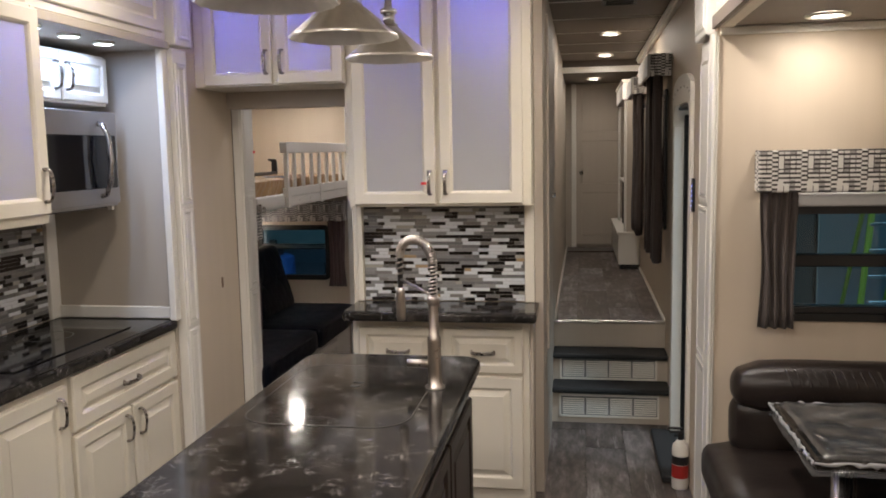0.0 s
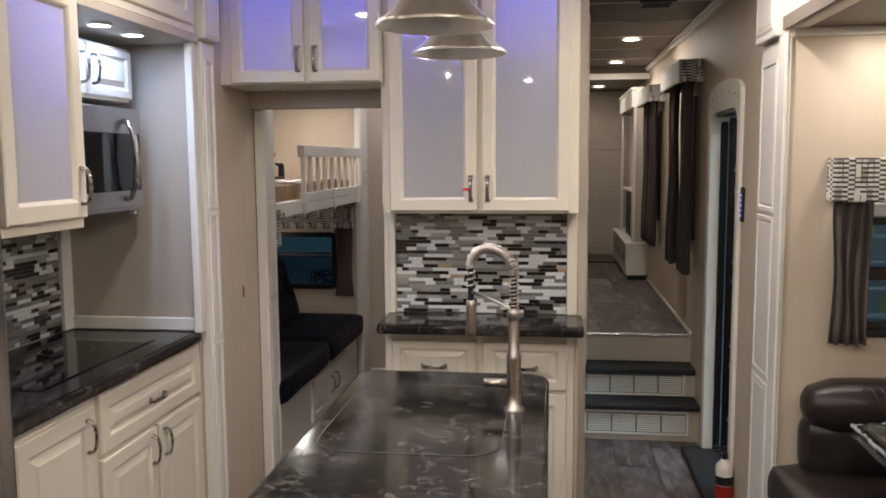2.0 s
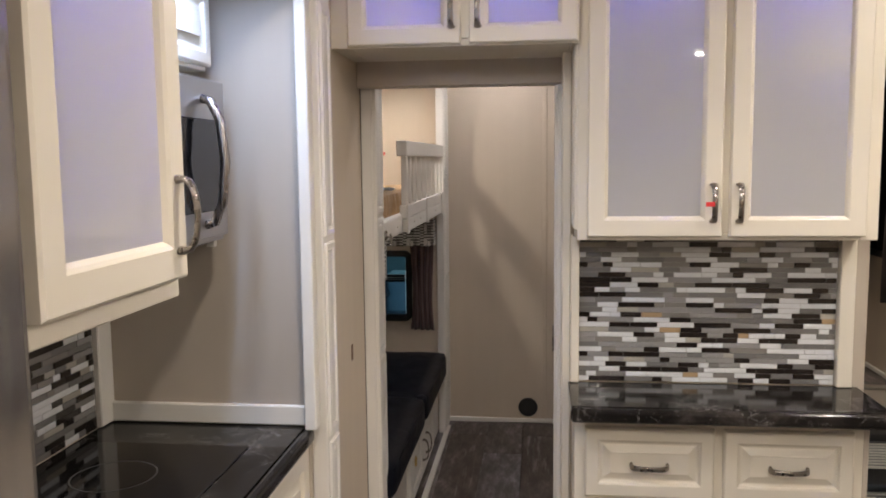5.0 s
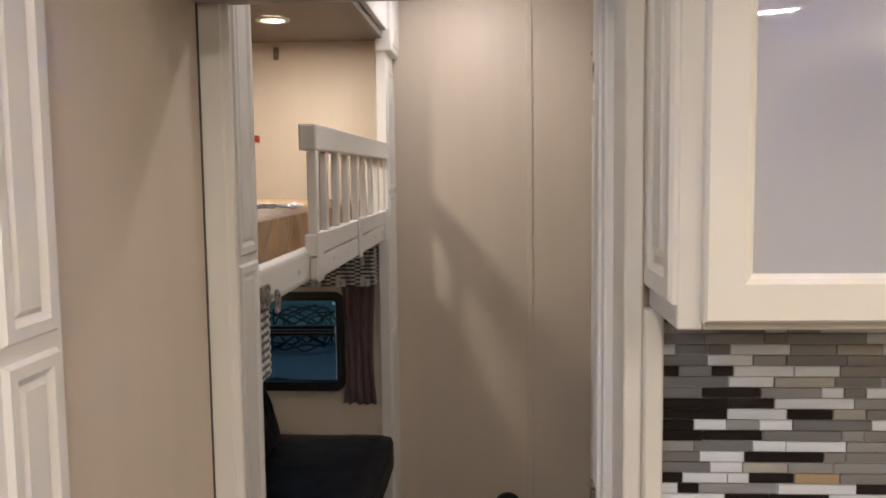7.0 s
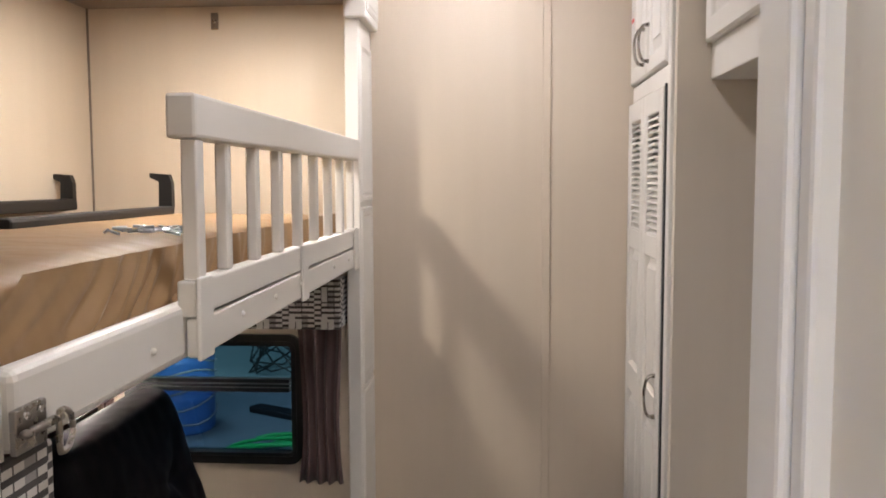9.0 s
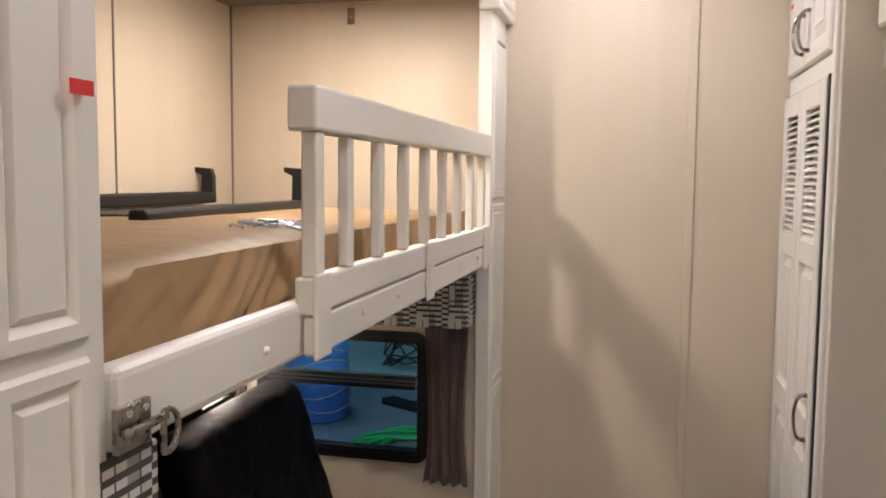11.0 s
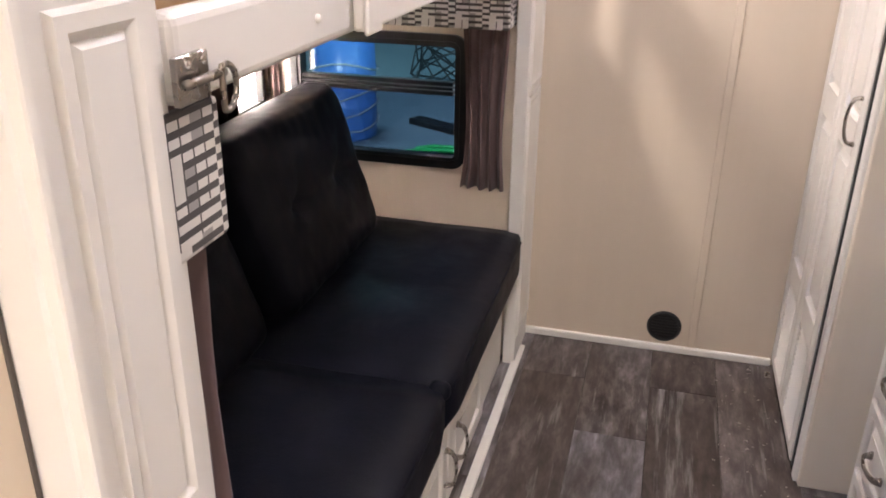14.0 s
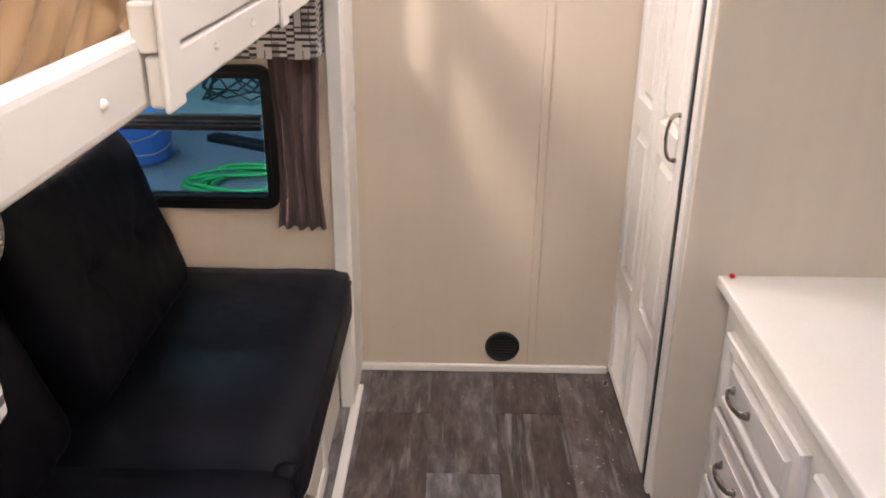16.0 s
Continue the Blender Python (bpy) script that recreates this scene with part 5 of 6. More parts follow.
SHEER = Nodes("white shade cloth")
tl = SHEER.add("ShaderNodeBsdfTranslucent", Color=(0.85, 0.83, 0.8, 1))
df = SHEER.add("ShaderNodeBsdfDiffuse", Color=(0.8, 0.78, 0.75, 1))
ms = SHEER.add("ShaderNodeMixShader", Fac=0.15)
SHEER.link(tl.outputs[0], ms.inputs[1])
SHEER.link(df.outputs[0], ms.inputs[2])
SHEER.link(ms.outputs[0], SHEER.t.nodes["Material Output"].inputs["Surface"])
ow = thing("window_5", pose(BX - 0.03, 6.70, 0.80), "bright shaded window behind the sofa back", "window", kind="structure")
part("window_frame", boxes([(0.0, 0.036, 0.0, 1.47, 0.0, 0.03), (0.0, 0.036, 0.0, 1.47, 0.41, 0.44), (0.0, 0.036, 0.0, 0.03, 0.03, 0.41), (0.0, 0.036, 1.45, 1.47, 0.03, 0.41)], 0.003), BLACK, ow)
part("shade", box(0.006, 0.010, 0.03, 1.45, 0.03, 0.41, 0), SHEER.m, ow, "thin white shade lit from outside")
# unseen area light added outside so the shade glows and the backrest top brightens
lamp("yard_lamp", "AREA", look((-1.0, 7.5, 1.9), (0.2, 7.5, 1.0)), 520, (1.0, 0.90, 0.86), 0.5)
for cy, w in ((7.335, 1.17), (8.185, 0.03)):
    cu = thing("curtain", R(90, BX + 0.035, cy, 0.66), "dark brown curtain beside the bright window", "curtain", "sofa curtains")
    part("cloth", pleats(w, 0.60, 2 if w < 0.5 else 15, 0.012, 0.04, 0, int(cy * 10)), CURTAIN_P, cu, "", None, True)
structure("trim_outer_joint", boxes([(BX, BX + 0.003, 7.588, 7.593, 1.30, BZ), (BX, BX + 0.005, 8.195, 8.2, 1.30, BZ)], 0), plain("dark joint", (0.2, 0.16, 0.13), 0.7), "thin panel joint in the bunk wall", "trim")

# upper bunk
ub = thing("bunk_bed", pose(0, 0, 0), "white upper bunk with a slatted guard rail and bolted fascia", "bunk bed")
part("deck", box(BX + 0.005, 1.06, BY0 + 0.01, BY1 - 0.01, 1.288, 1.304, 0.002), WHITE, ub)
part("fascia", box(1.061, 1.092, 6.3845, 8.13, 1.286, 1.367, 0.012, 3), WHITE, ub, "white rounded front board")
gr = part("guard_rail", boxes([(1.094, 1.112, 6.80, 8.13, 1.29, 1.345), (1.084, 1.112, 6.795, 8.13, 1.3485, 1.40)], 0.004, 2), WHITE, ub, "white slatted guard rail")
part("top_rail", box(1.074, 1.118, 6.795, 8.12, 1.599, 1.661, 0.005, 2), WHITE, gr)
part("end_post", box(1.090, 1.114, 6.805, 6.835, 1.4005, 1.598, 0.003, 2), WHITE, gr)
part("end_block", box(1.1125, 1.120, 6.79, 6.845, 1.287, 1.405, 0.003, 2), WHITE, gr)
for k in range(8):
    y = 6.945 + 0.157 * k
    part("slat", box(1.090, 1.110, y, y + 0.022, 1.4005, 1.598, 0.003), WHITE, gr)
    if k in (3, 7):
        part("hanger", box(1.1125, 1.119, y - 0.02, y + 0.035, 1.283, 1.405, 0.003), WHITE, gr)
for y in (6.69, 7.0, 7.2, 7.4, 7.75, 7.95):
    part("bolt_cap", lathe([(0.0005, 0.006), (0.003, 0.0055), (0.0052, 0.003), (0.0055, 0.0)], 12), TRIM, ub, "", pose(1.0915 if y < 6.74 else 1.1115, y, 1.322, 0, 90, 0), True)
mt = thing("mattress", pose(0.665, 7.205, 1.304), "tan satin bunk mattress, creased along its edge", "mattress")
bm = cushion(0.76, 1.95, 0.143, 0.035, 0.006)
part("ticking", bm, TAN, mt, "", None, True)
bm = bmesh.new()
g = []
for i in range(241):
    y = -0.96 + 1.92 * i / 240
    row = []
    for j in range(9):
        v = j / 8
        fold = 0.55 * math.sin(y * 62 + 2.6 * math.sin(y * 7.3)) + 0.45 * math.sin(y * 103 + 2.2 * math.sin(y * 11) + 1.2 * v)
        lean = y + 0.13 * v * (0.96 - y)
        row.append(bm.verts.new((min(0.394, 0.400 + 0.015 * fold) if v < 0.45 else 0.386 + 0.040 * fold * (1 - 0.93 * v) - 0.010 * v ** 6, lean, 0.002 + 0.137 * v)))
    g.append(row)
for a, b in zip(g, g[1:]):
    for j in range(8):
        bm.faces.new((a[j], a[j + 1], b[j + 1], b[j]))
part("border", bm, TAN, mt, "loosely folded satin side", None, True)
bk = thing("tv_bracket", pose(0.62, 7.55, 1.447), "black steel television bracket lying on the mattress", "bracket")
part("rail", box(-0.02, 0.02, -0.42, 0.36, 0.0, 0.026, 0.008, 2), BLACK_METAL, bk)
part("rail", box(-0.34, -0.30, -0.45, 0.44, 0.012, 0.045, 0.006, 2), BLACK_METAL, bk)
part("plate", box(-0.30, -0.02, -0.30, -0.06, 0.0, 0.01, 0.002), BLACK_METAL, bk)
for x, y in ((0.0, 0.345), (-0.32, 0.42)):
    part("hook", slab([(x - 0.022, y, 0.02), (x + 0.016, y, 0.02), (x + 0.016, y, 0.09), (x + 0.008, y, 0.112), (x - 0.045, y, 0.116), (x - 0.045, y, 0.104), (x - 0.02, y, 0.092)], (0, 0.02, 0)), BLACK_METAL, bk)
sb = thing("screw_bag", pose(0.94, 7.04, 1.449), "clear bag of small zinc screws on the mattress", "hardware bag")
bm = bmesh.new()
rnd = random.Random(3)
for k in range(34):
    x, y, a = rnd.gauss(0, 0.035), rnd.gauss(0, 0.04), rnd.uniform(0, 6.28)
    d = Vector((math.cos(a), math.sin(a), rnd.uniform(-0.1, 0.2))) * 0.013
    p = Vector((x, y, 0.006 + rnd.random() * 0.008))
    add_tube(bm, [p - d, p + d], 0.0025, 5)
tagged(part("screws", bm, plain("zinc screws", (0.55, 0.62, 0.75), 0.3, 0.9), sb), kind="stuff")
hk = thing("wall_bracket", pose(0.665, 8.196, 2.0), "small chrome screw plate on the bunk wall", "bracket")
part("plate", box(-0.012, 0.012, -0.006, 0.002, 0, 0.05, 0.002), CHROME, hk)
part("screw", lathe([(0.0005, 0.006), (0.006, 0.004), (0.006, 0)], 10), NICKEL, hk, "", pose(0, -0.006, 0.025, 90))
la = thing("bunk_latch", pose(1.0935, 6.408, 1.309), "zinc barrel bolt latch with a ring on the bunk edge", "latch")
part("plate", box(-0.002, 0.005, -0.03, 0.022, -0.020, 0.022, 0.001), NICKEL, la)
part("bolt", tube([(0.012, -0.03, 0.0), (0.012, 0.035, 0.0)], 0.0045, 10), NICKEL, la, "", None, True)
part("ring", tube([(0.014, 0.034 + 0.019 * max(-0.35, math.sin(2 * math.pi * k / 20)), -0.014 + 0.021 * math.cos(2 * math.pi * k / 20)) for k in range(21)], 0.0032, 8), NICKEL, la, "", None, True)
part("screw", lathe([(0.0005, 0.003), (0.004, 0.002), (0.0045, 0)], 10), CHROME, la, "", pose(0.005, 0.012, 0.014, 0, 90, 0))
part("screw", lathe([(0.0005, 0.003), (0.004, 0.002), (0.0045, 0)], 10), CHROME, la, "", pose(0.005, -0.014, 0.014, 0, 90, 0))

# sofa under the bunk
sf = thing("jackknife_sofa", pose(0, 0, 0), "black leather jackknife sofa under the bunk with two seat cushions", "sofa")
part("base", box(0.32, 1.07, 6.26, 8.12, 0.02, 0.34, 0.004), WHITE, sf, "cream sofa base")
part("seat", cushion(0.60, 0.94, 0.155, 0.045, 0.012), LEATHER_B, sf, "black leather seat cushion", pose(0.825, 6.78, 0.335), True)
part("seat", cushion(0.60, 0.94, 0.155, 0.045, 0.012), LEATHER_B, sf, "black leather seat cushion", pose(0.825, 7.70, 0.335), True)
part("backrest", tufted(0.68, 0.495, 0.10, ((-0.12, 0.25), (0.16, 0.25)), 0.045, 1), LEATHER_B, sf, "black leather backrest with sunken tufts", pose(0.655, 7.685, 0.465, 0, -15, 0), True)
part("backrest", tufted(1.06, 0.475, 0.10, ((-0.35, 0.27), (0.0, 0.27), (0.35, 0.27)), 0.02, 5), LEATHER_B, sf, "black leather backrest leaning back", pose(0.635, 6.81, 0.455, 0, -17, 0), True)
for cy in (6.78, 7.70):
    part("piping", tube([(1.117, cy - 0.42, 0.455), (1.121, cy - 0.2, 0.462), (1.121, cy + 0.2, 0.462), (1.117, cy + 0.42, 0.455)], 0.0045, 6), LEATHER_B, sf, "", None, True)
part("corner_gather", cushion(0.05, 0.035, 0.04, 0.016, 0.004), LEATHER_B, sf, "", pose(1.098, 7.24, 0.445), True)
for y0, hy in ((6.95, 7.33), (7.36, 7.44)):
    d = part("door", raised(0.40, 0.24, 0.045), WHITE, sf, "cream cabinet door in the sofa base", R(90, 1.09, y0, 0.06))
    part("handle", arc_handle(), NICKEL, d, "nickel handle", pose(hy - y0, 0, 0.13, 0, 90, 0), True)
part("pull_ring", tube([(1.135, 6.80 + 0.02 * math.cos(2 * math.pi * k / 16), 0.33 + 0.02 * math.sin(2 * math.pi * k / 16)) for k in range(17)], 0.003, 6), brushed("brass", (0.6, 0.42, 0.16), (60, 60, 60), 0.3), sf, "small brass ring", None, True)
structure("trim_floor_strip", boxes([(1.10, 1.128, 6.25, 8.27, 0.0, 0.012), (1.062, 1.10, 8.242, 8.27, 0.0, 0.012)], 0.003), TRIM, "white L-shaped trim strip on the floor before the sofa", "trim")

# wardrobe
WD = 1.94
wd = thing("wardrobe", R(-90, WD, 8.384, 0), "white wardrobe with louvred bifold doors and upper doors", "wardrobe")
part("body", box(0.0, 0.618, 0.03, 0.58, 0.0, H - 0.004, 0.002), WHITE, wd)
part("side_panel", box(0.619, 0.638, 0.018, 0.58, 0.0, H - 0.004, 0.003), wall_paper("pale wardrobe vinyl", (0.70, 0.63, 0.53)), wd)
part("stile", box(0.586, 0.618, 0.008, 0.0295, 0.0, H - 0.004, 0.003), WHITE, wd)
part("rail", box(0.0, 0.585, 0.014, 0.0295, 1.782, 1.83, 0.003), WHITE, wd)
# black filler: the slot's shade is put in as colour
part("gap", box(0.5705, 0.5855, 0.004, 0.031, 0.02, 1.78, 0), BLACK, wd, "black strip painted as the shade in the gap beside the bifold doors")


def bifold(parent, x0, x1, z0, z1):
    """A louvred wardrobe leaf: louvres at top and bottom, two raised panels between."""
    w, h = x1 - x0, z1 - z0
    st = 0.05
    spans = [(0.03, 0.315, True), (0.395, 0.85, False), (0.935, 1.30, False), (1.36, h - 0.06, True)]
    rows = [(0, st, 0, 0.022, 0, h), (w - st, w, 0, 0.022, 0, h)]
    edges = [0.0] + [z for s in spans for z in s[:2]] + [h]
    for a, b in zip(edges[::2], edges[1::2]):
        rows.append((st, w - st, 0, 0.022, a, b))
    leaf = part("door", boxes(rows, 0.003), WHITE, parent, "white louvred bifold leaf", pose(x0, 0, z0))
    for a, b, lou in spans:
        if lou:
            n = int((b - a) / 0.0165)
            bm = bmesh.new()
            for k in range(n):
                z = a + (k + 0.5) * (b - a) / n
                vs = add_box(bm, st, w - st, 0.004, 0.020, z - 0.002, z + 0.002)
                for v in bm.verts[-8:]:
                    v.co.z += (v.co.y - 0.012) * 0.7
            part("louvre", bm, WHITE, leaf, "white angled louvres")
        else:
            part("panel", nested(w - 2 * st, b - a, [(0.0, 0.006), (0.004, 0.015), (0.010, 0.016), (0.030, 0.004), (0.031, 0.002), (0.036, 0.002)], 0.018), WHITE, leaf, "", pose(st, 0.0, a))
    return leaf


bifold(wd, 0.005, 0.284, 0.03, 1.775)
lf = bifold(wd, 0.288, 0.569, 0.03, 1.775)
part("handle", arc_handle(0.11), NICKEL, lf, "nickel handle", pose(0.235, 0, 0.94, 0, 90, 0), True)
for a, b, hx in ((0.005, 0.284, 0.25), (0.29, 0.569, 0.325)):
    door(wd, a, b, 1.835, 2.33, 0.004, WHITE, (hx, 1.92, True), rail=0.05)
tp = part("tape", box(0, 0.03, 0.0, 0.0015, 0, 0.01, 0), REDTAPE)
tp.matrix_basis = R(-90, WD - 0.032, 8.13, 1.985)
tagged(tp, "small strip of red masking tape on a cabinet handle", "tape")

part("pivot_bracket", boxes([(0.05, 0.09, -0.022, -0.004, 0.0, 0.003), (0.06, 0.072, -0.017, -0.009, 0.003, 0.010)], 0.001), NICKEL, wd, "small chrome door pivot on the floor")
# dresser
dr = thing("dresser", R(-90, 2.062, 7.745, 0), "white dresser with two columns of raised-panel drawers", "dresser")
part("body", box(0.0, 1.50, 0.02, 0.485, 0.0, 0.64, 0.002), WHITE, dr)
part("top", box(0.0, 1.52, -0.02, 0.485, 0.642, 0.672, 0.006, 2), WHITE, dr, "pale dresser top")
for c in range(2):
    x0 = 0.065 + 0.52 * c
    for z0, z1 in ((0.365, 0.555), (0.16, 0.345), (0.02, 0.14)):
        door(dr, x0, x0 + 0.47, z0, z1, 0.0, WHITE, (x0 + 0.16, (z0 + z1) / 2, False), name="drawer", rail=0.035)
tp = part("tape", box(0, 0.01, 0, 0.012, 0, 0.008, 0.001), REDTAPE)
tp.matrix_basis = pose(2.066, 7.72, 0.673)
tagged(tp, "scrap of red masking tape on the dresser corner", "tape")
ov2 = thing("wall_cabinet", R(-90, 2.02, 7.745, 1.78), "white cabinet over the dresser with raised-panel doors", "cabinet")
part("body", box(0.0, 1.50, 0.02, 0.525, 0.0, 0.57, 0.002), WHITE, ov2)
for k in range(3):
    door(ov2, 0.02 + 0.49 * k, 0.49 + 0.49 * k, 0.085, 0.54, 0.0, WHITE, (0.44 + 0.13 * (k % 2) + 0.98 * (k // 2), 0.16, True))

vn = thing("floor_vent", pose(1.584, 8.386, 0.095), "round black plastic wall vent", "vent")
part("rim", lathe([(0.035, 0.0), (0.056, 0.0), (0.058, 0.004), (0.054, 0.009), (0.044, 0.010), (0.042, 0.003)], 32), BLACK, vn, "", pose(0, 0, 0, 90), True)
for k in range(7):
    z = -0.033 + 0.011 * k
    hw = math.sqrt(0.043 ** 2 - z * z)
    part("slat", box(-hw, hw, -0.008, -0.003, z - 0.002, z + 0.002, 0.0), BLACK, vn)
part("backing", lathe([(0.0005, 0.001), (0.044, 0.001)], 24), BLACK, vn, "", pose(0, 0, 0, 90))

DRILL_GREY = plain("grey drill plastic", (0.42, 0.41, 0.40), 0.5)
dl = thing("cordless_drill", pose(1.47, 6.42, 0.0, 0, 0, 28), "grey, red and black cordless drill standing on its battery", "drill")
part("battery", box(-0.046, 0.046, -0.075, 0.05, 0.022, 0.062, 0.008, 2), DRILL_GREY, dl, "pale grey battery pack")
part("battery_shoe", box(-0.04, 0.04, -0.065, 0.045, 0.0, 0.0215, 0.006, 2), RED, dl, "red battery foot")
part("battery_clip", box(-0.052, -0.0465, -0.03, 0.01, 0.03, 0.055, 0.002), BLACK, dl)
part("grip", tube([(0, -0.012, 0.062), (0, -0.002, 0.11), (0, 0.008, 0.165)], [0.022, 0.018, 0.022], 14, True, (0.85, 1.15)), BLACK, dl, "black rubber grip", None, True)
part("body", tube([(0, 0.055, 0.192), (0, 0.045, 0.194), (0, -0.01, 0.195), (0, -0.03, 0.195)], [0.020, 0.030, 0.031, 0.028], 18), DRILL_GREY, dl, "grey motor housing", None, True)
part("band", tube([(0, -0.03, 0.195), (0, -0.045, 0.195), (0, -0.055, 0.195)], [0.0285, 0.0285, 0.024], 18), RED, dl, "red clutch band", None, True)
part("chuck", tube([(0, -0.055, 0.195), (0, -0.075, 0.195), (0, -0.10, 0.195)], [0.022, 0.020, 0.010], 14), BLACK_METAL, dl, "", None, True)
part("trigger", box(-0.008, 0.008, -0.034, -0.018, 0.135, 0.162, 0.004, 2), RED, dl)

COOLER = (0.965, 0.94, 1.0)
puck(0.79, 7.68, BZ - 0.002, 5.4, "bunk room lights", (1.0, 0.92, 0.825), 0.042)
puck(1.44, 7.98, H, 3.15, "bunk room lights", COOLER)
puck(1.62, 6.66, H, 2.9, "bunk room lights", COOLER)

# ---- outside: the workshop ----
SHOP = plain("shop concrete", (0.24, 0.28, 0.30), 0.5, bump=0.1, scale=6)
structure("ground", boxes([(-30, 30, -30, 40, -0.75, -0.69)], 0), SHOP, "grey workshop concrete floor outside", "ground")
structure("backdrop", boxes([(-9, 9, 19.0, 19.1, -0.69, 5), (9, 9.1, -9, 19, -0.69, 5), (-9.1, -9, -9, 19, -0.69, 5), (-9, 9, -9.1, -9, -0.69, 5), (-9.1, 9.1, -9.1, 19.1, 5, 5.1)], 0), plain("shop wall", (0.2, 0.27, 0.3), 0.8), "workshop walls and roof outside", "backdrop")
# unseen fill lights, added to brighten what shows through the windows
lamp("shop_lamp", "AREA", pose(-2.0, 13.0, 4.9), 120, (0.75, 0.93, 1.0), 2.0)
lamp("shop_lamp", "AREA", pose(6.5, 10.0, 4.9), 160, (0.48, 0.74, 1.0), 2.0)
# another added fill, aimed at the open door leaf and outside step
lamp("shop_lamp", "AREA", pose(5.3, 5.3, 4.9), 190, (0.66, 0.86, 1.0), 1.2)
BLUEP = plain("blue plastic", (0.07, 0.2, 0.55), 0.3, scale=7)
dm = thing("water_drum", pose(-1.35, 12.9, -0.69), "blue plastic drum with coiled pale hoses outside", "drum")
part("barrel", lathe([(0.0005, 0), (0.27, 0.0), (0.29, 0.03), (0.29, 0.3), (0.30, 0.32), (0.29, 0.34), (0.29, 0.62), (0.30, 0.64), (0.29, 0.66), (0.28, 0.90), (0.24, 0.93), (0.0005, 0.93)], 28), BLUEP, dm, "", None, True)
rnd = random.Random(9)
for k in range(5):
    z = 0.15 + 0.13 * k
    part("hose", tube([(0.31 * math.cos(a / 8 * 3.14), 0.31 * math.sin(a / 8 * 3.14) , z + 0.05 * math.sin(0.8 * a + k)) for a in range(17)], 0.009, 6), CLEAR, dm, "", None, True)
part("pump", boxes([(-0.1, 0.12, -0.1, 0.1, 0.93, 1.06), (-0.04, 0.05, -0.05, 0.05, 1.06, 1.14)], 0.015, 2), BLACK, dm)
ho = thing("garden_hose", pose(-0.15, 12.1, -0.69), "bright green hose lying in loose coils on the floor", "hose")
part("coil", tube([((0.45 + 0.12 * math.sin(k * 0.37)) * math.cos(k * 0.31), (0.32 + 0.1 * math.cos(k * 0.23)) * math.sin(k * 0.31), 0.02 + 0.008 * math.sin(k * 1.3) + 0.0006 * k) for k in range(110)], 0.016, 6), plain("green rubber", (0.02, 0.5, 0.12), 0.45), ho, "", None, True)
pl = thing("drain_pipe", pose(0.1, 13.0, -0.69), "long dark plank on the workshop floor", "plank")
part("board", box(-1.1, 0.9, -0.08, 0.08, 0.0, 0.06, 0.01), BLACK_METAL, pl, "", pose(0, 0, 0, 0, 0, -28))
part("strip", box(-0.5, 0.85, 0.085, 0.12, 0.0, 0.07, 0.004), TRIM, pl, "", pose(0, 0, 0, 0, 0, -28))
wr = thing("wire_coil", pose(-0.95, 15.2, -0.69), "tangled coil of dark wire on the floor", "wire")
part("loop", tube([(0.4 * math.cos(k * 0.7) + rnd.uniform(-0.1, 0.1), 0.3 * math.sin(k * 0.7) + rnd.uniform(-0.1, 0.1), 0.3 + 0.25 * math.sin(k * 0.9) + rnd.uniform(-0.05, 0.05)) for k in range(70)], 0.012, 5), BLACK, wr, "", None, True)
bxx = thing("storage_tote", pose(-0.1, 16.0, -0.69), "pale blue storage tote on the workshop floor", "tote")
part("tub", box(-0.5, 0.6, -0.3, 0.3, 0, 0.5, 0.03, 2), plain("pale blue plastic", (0.35, 0.55, 0.62), 0.4), bxx)
part("lid", box(-0.53, 0.63, -0.33, 0.33, 0.5, 0.55, 0.02, 2), plain("white plastic", (0.6, 0.68, 0.7), 0.4), bxx)
YEL = plain("lime fibreglass", (0.32, 0.42, 0.03), 0.5)
ld = thing("step_ladder", pose(5.78, 11.7, -0.69), "lime yellow fibreglass step ladder in the workshop", "ladder")
for x in (0.0, 0.46):
    part("rail", tube([(x - 0.10 if x == 0 else x + 0.02, 0, 0), (x + 0.12 if x == 0 else x - 0.04, 0.1, 2.3)], 0.035, 6), YEL, ld)
    part("back_rail", tube([(x - 0.05, 0.9, 0), (x + 0.1, 0.15, 2.2)], 0.025, 6), YEL, ld)
for k in range(7):
    part("rung", box(0.02, 0.42, -0.03 + 0.014 * k, 0.05 + 0.014 * k, 0.28 * (k + 1), 0.28 * (k + 1) + 0.035, 0.004), STEEL, ld)

# crumbs and off-cuts on the bunk room floor
bm = bmesh.new()
rnd = random.Random(12)
for k in range(90):
    x, y, s = min(1.93, rnd.gauss(1.82, 0.07)), rnd.uniform(7.55, 8.36), rnd.uniform(0.0006, 0.0019) * rnd.choice((1, 1, 1.6))
    add_tube(bm, [(x - s * rnd.uniform(0.5, 2), y - s * rnd.uniform(-1, 1), s * 0.4), (x + s, y + s * rnd.uniform(-1, 1), s * 0.4)], s * 0.5, 5)
cr = part("sawdust_crumbs", bm, plain("pale crumbs", (0.6, 0.56, 0.5), 0.8))
tagged(cr, "pale crumbs and off-cuts scattered on the floor", "debris", kind="stuff")

tp = part("tape", box(-0.012, 0.012, -0.002, 0.0, 0, 0.012, 0.0005), REDTAPE)
tp.matrix_basis = pose(2.100, 5.772, 1.45)
tagged(tp, "scrap of red tape on a glass cabinet's handle", "tape")
# ---- pieces: mosaic tiles and floor planks ----


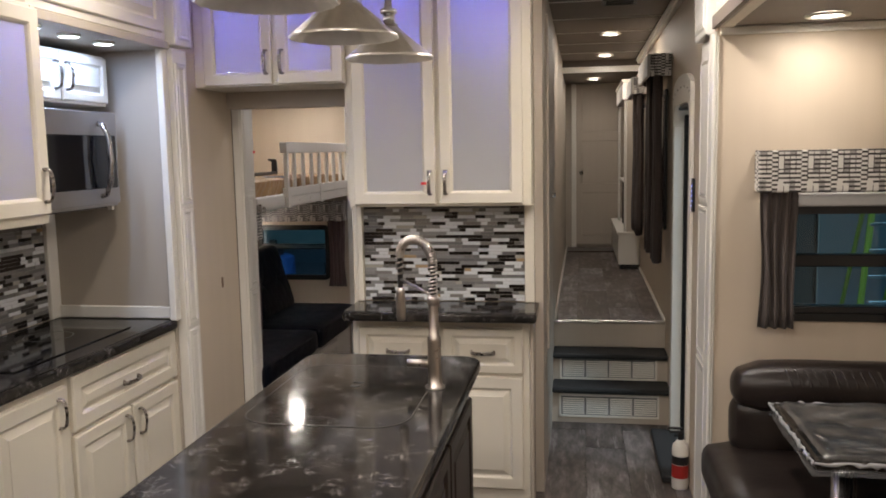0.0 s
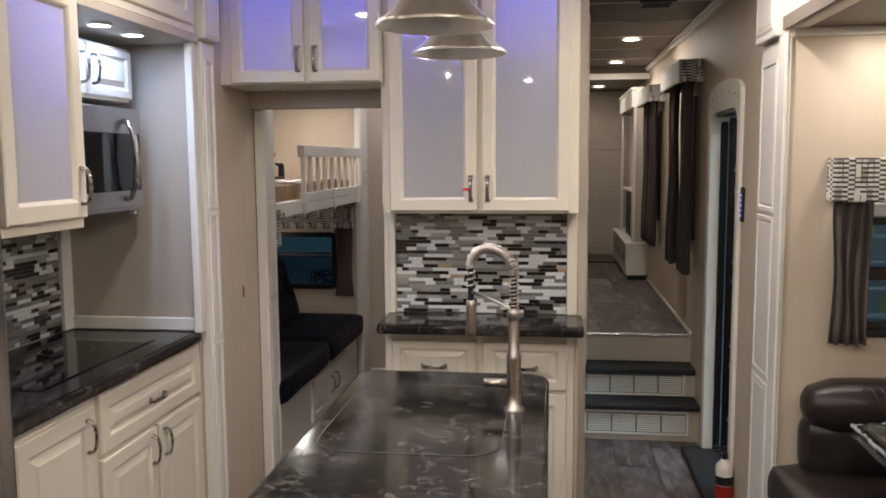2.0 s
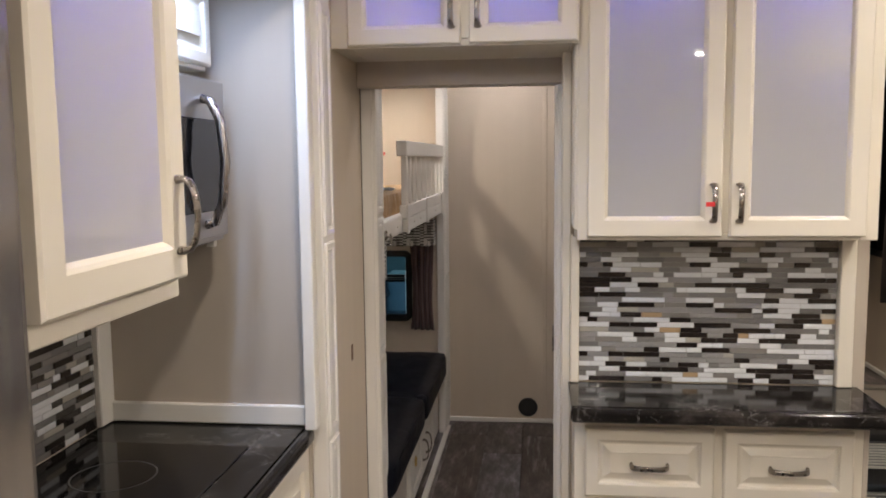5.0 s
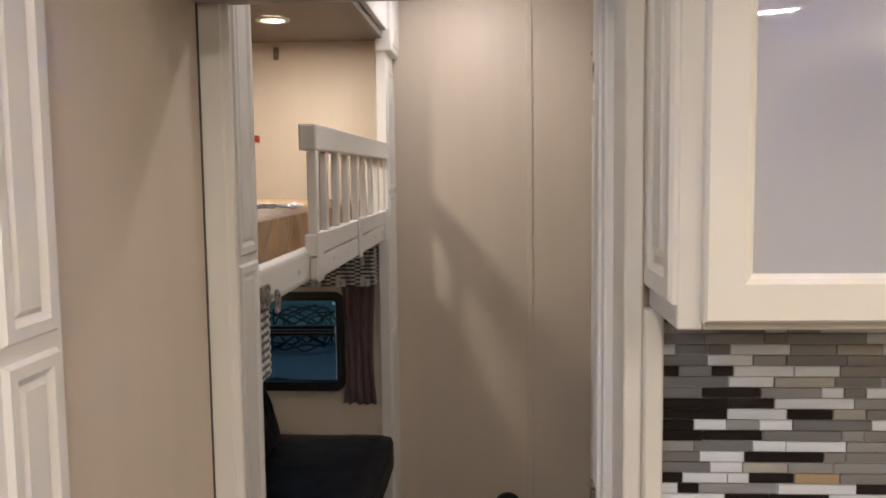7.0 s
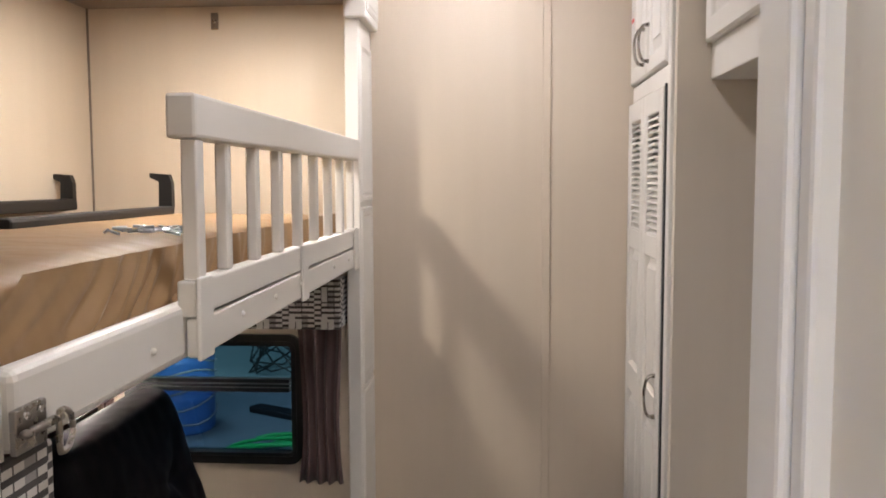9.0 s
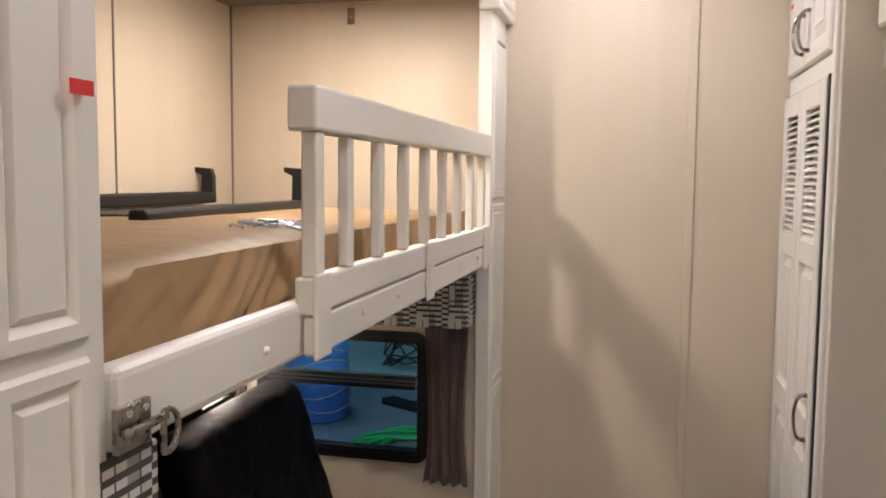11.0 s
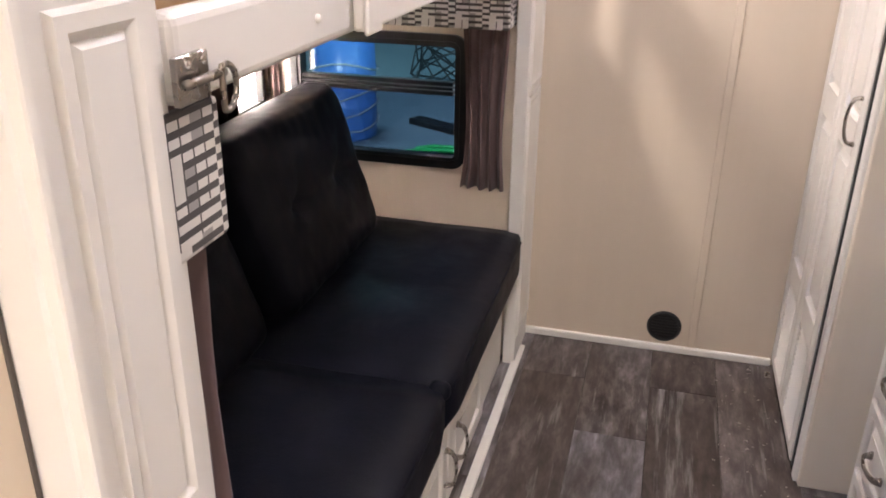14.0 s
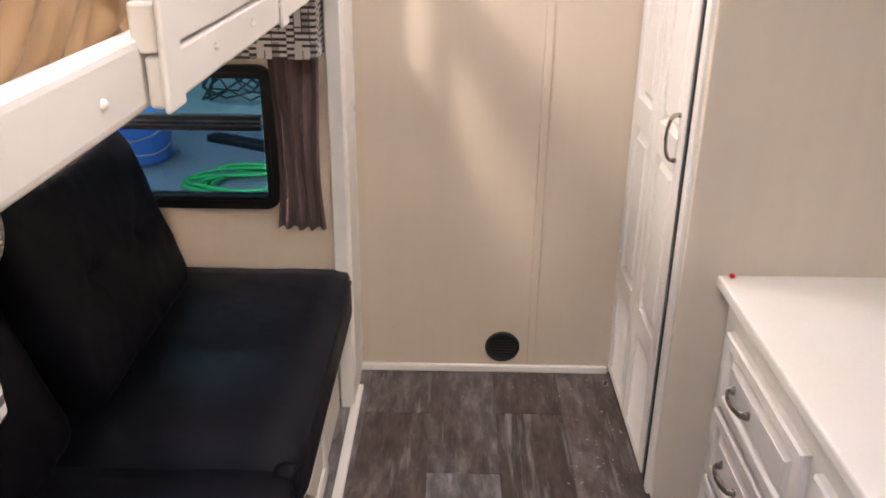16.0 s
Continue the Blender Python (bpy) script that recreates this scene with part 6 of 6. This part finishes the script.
def mosaic(name, m, w, h, label, limit, seed):
    t = thing(name, m, label, "backsplash", kind="structure")
    part("grout", box(0, w, 0.004, 0.010, 0, h, 0), GROUT, t)
    rnd = random.Random(seed)
    sizes = (0.03, 0.045, 0.062, 0.082, 0.108)
    meshes = {}
    rest = bmesh.new()
    row, n = 0.0153, 0
    for j in range(int(h / row)):
        x = -rnd.random() * 0.05
        z = j * row + 0.001
        while x < w:
            s = rnd.choice(sizes)
            a, b = max(x, 0.0), min(x + s - 0.0012, w)
            if b - a > 0.006:
                full = abs((b - a) - (s - 0.0012)) < 1e-6
                d = rnd.choice((0.0, 0.0008, 0.0016))
                if full and n < limit:
                    if s not in meshes:
                        o = part("tile", box(0, s - 0.0012, 0, 0.006, 0, row - 0.0012, 0.0007), TILE, t, "", pose(a, d, z))
                        meshes[s] = o
                    else:
                        again(meshes[s], pose(a, d, z), t)
                    n += 1
                else:
                    add_box(rest, a, b, d, d + 0.006, z, z + row - 0.0012)
            x += s
    tagged(part("tile_rest", rest, TILE, t), kind="stuff")
    return t


mosaic("backsplash_hutch", pose(1.765, 6.008, 0.902), 0.75, 0.448, "glass and stone strip mosaic backsplash in greys and browns", 300, 5)
mosaic("backsplash_cooktop", R(90, 0.508, 4.22, 0.902), 1.225, 0.49, "glass and stone strip mosaic backsplash beside the cooktop", 300, 6)


def planks(parent, x0, x1, y0, y1, z, first, seams):
    """Boards along y; first: width of the first strip; seams: a cross joint of each strip in turn."""
    W, L = 0.206, 1.22
    meshes = {}
    x, k = x0, 0
    while x < x1 - 0.002:
        w = min(first if k == 0 else W, x1 - x)
        y = seams[k % len(seams)] - L * math.ceil((seams[k % len(seams)] - y0) / L)
        while y < y1:
            a, b = max(y, y0), min(y + L, y1)
            if b - a > 0.02:
                key = (round(w, 3), round(b - a, 3))
                if key in meshes:
                    again(meshes[key], pose(x, a, z), parent)
                else:
                    meshes[key] = part("plank", box(0.0006, w - 0.0006, 0.0006, b - a - 0.0006, -0.006, 0.0, 0.0012), VINYL, parent, "", pose(x, a, z))
            y += L
        x += w
        k += 1


fl = thing("floor_planks", pose(0, 0, 0), "weathered grey and brown vinyl plank floor", "floor", kind="structure")
planks(fl, 1.05, XE, 0.0, 8.384, 0.0, 0.094, (7.55, 8.13, 7.84, 8.135, 7.42, 7.72, 8.02))
fl = thing("floor_planks_hall", pose(0, 0, 0), "dark grey and brown vinyl planks in the raised hallway", "floor", kind="structure")
planks(fl, 2.60, XE, 7.371, 11.2, 0.54, 0.14, (8.0, 8.45, 7.8, 8.25))
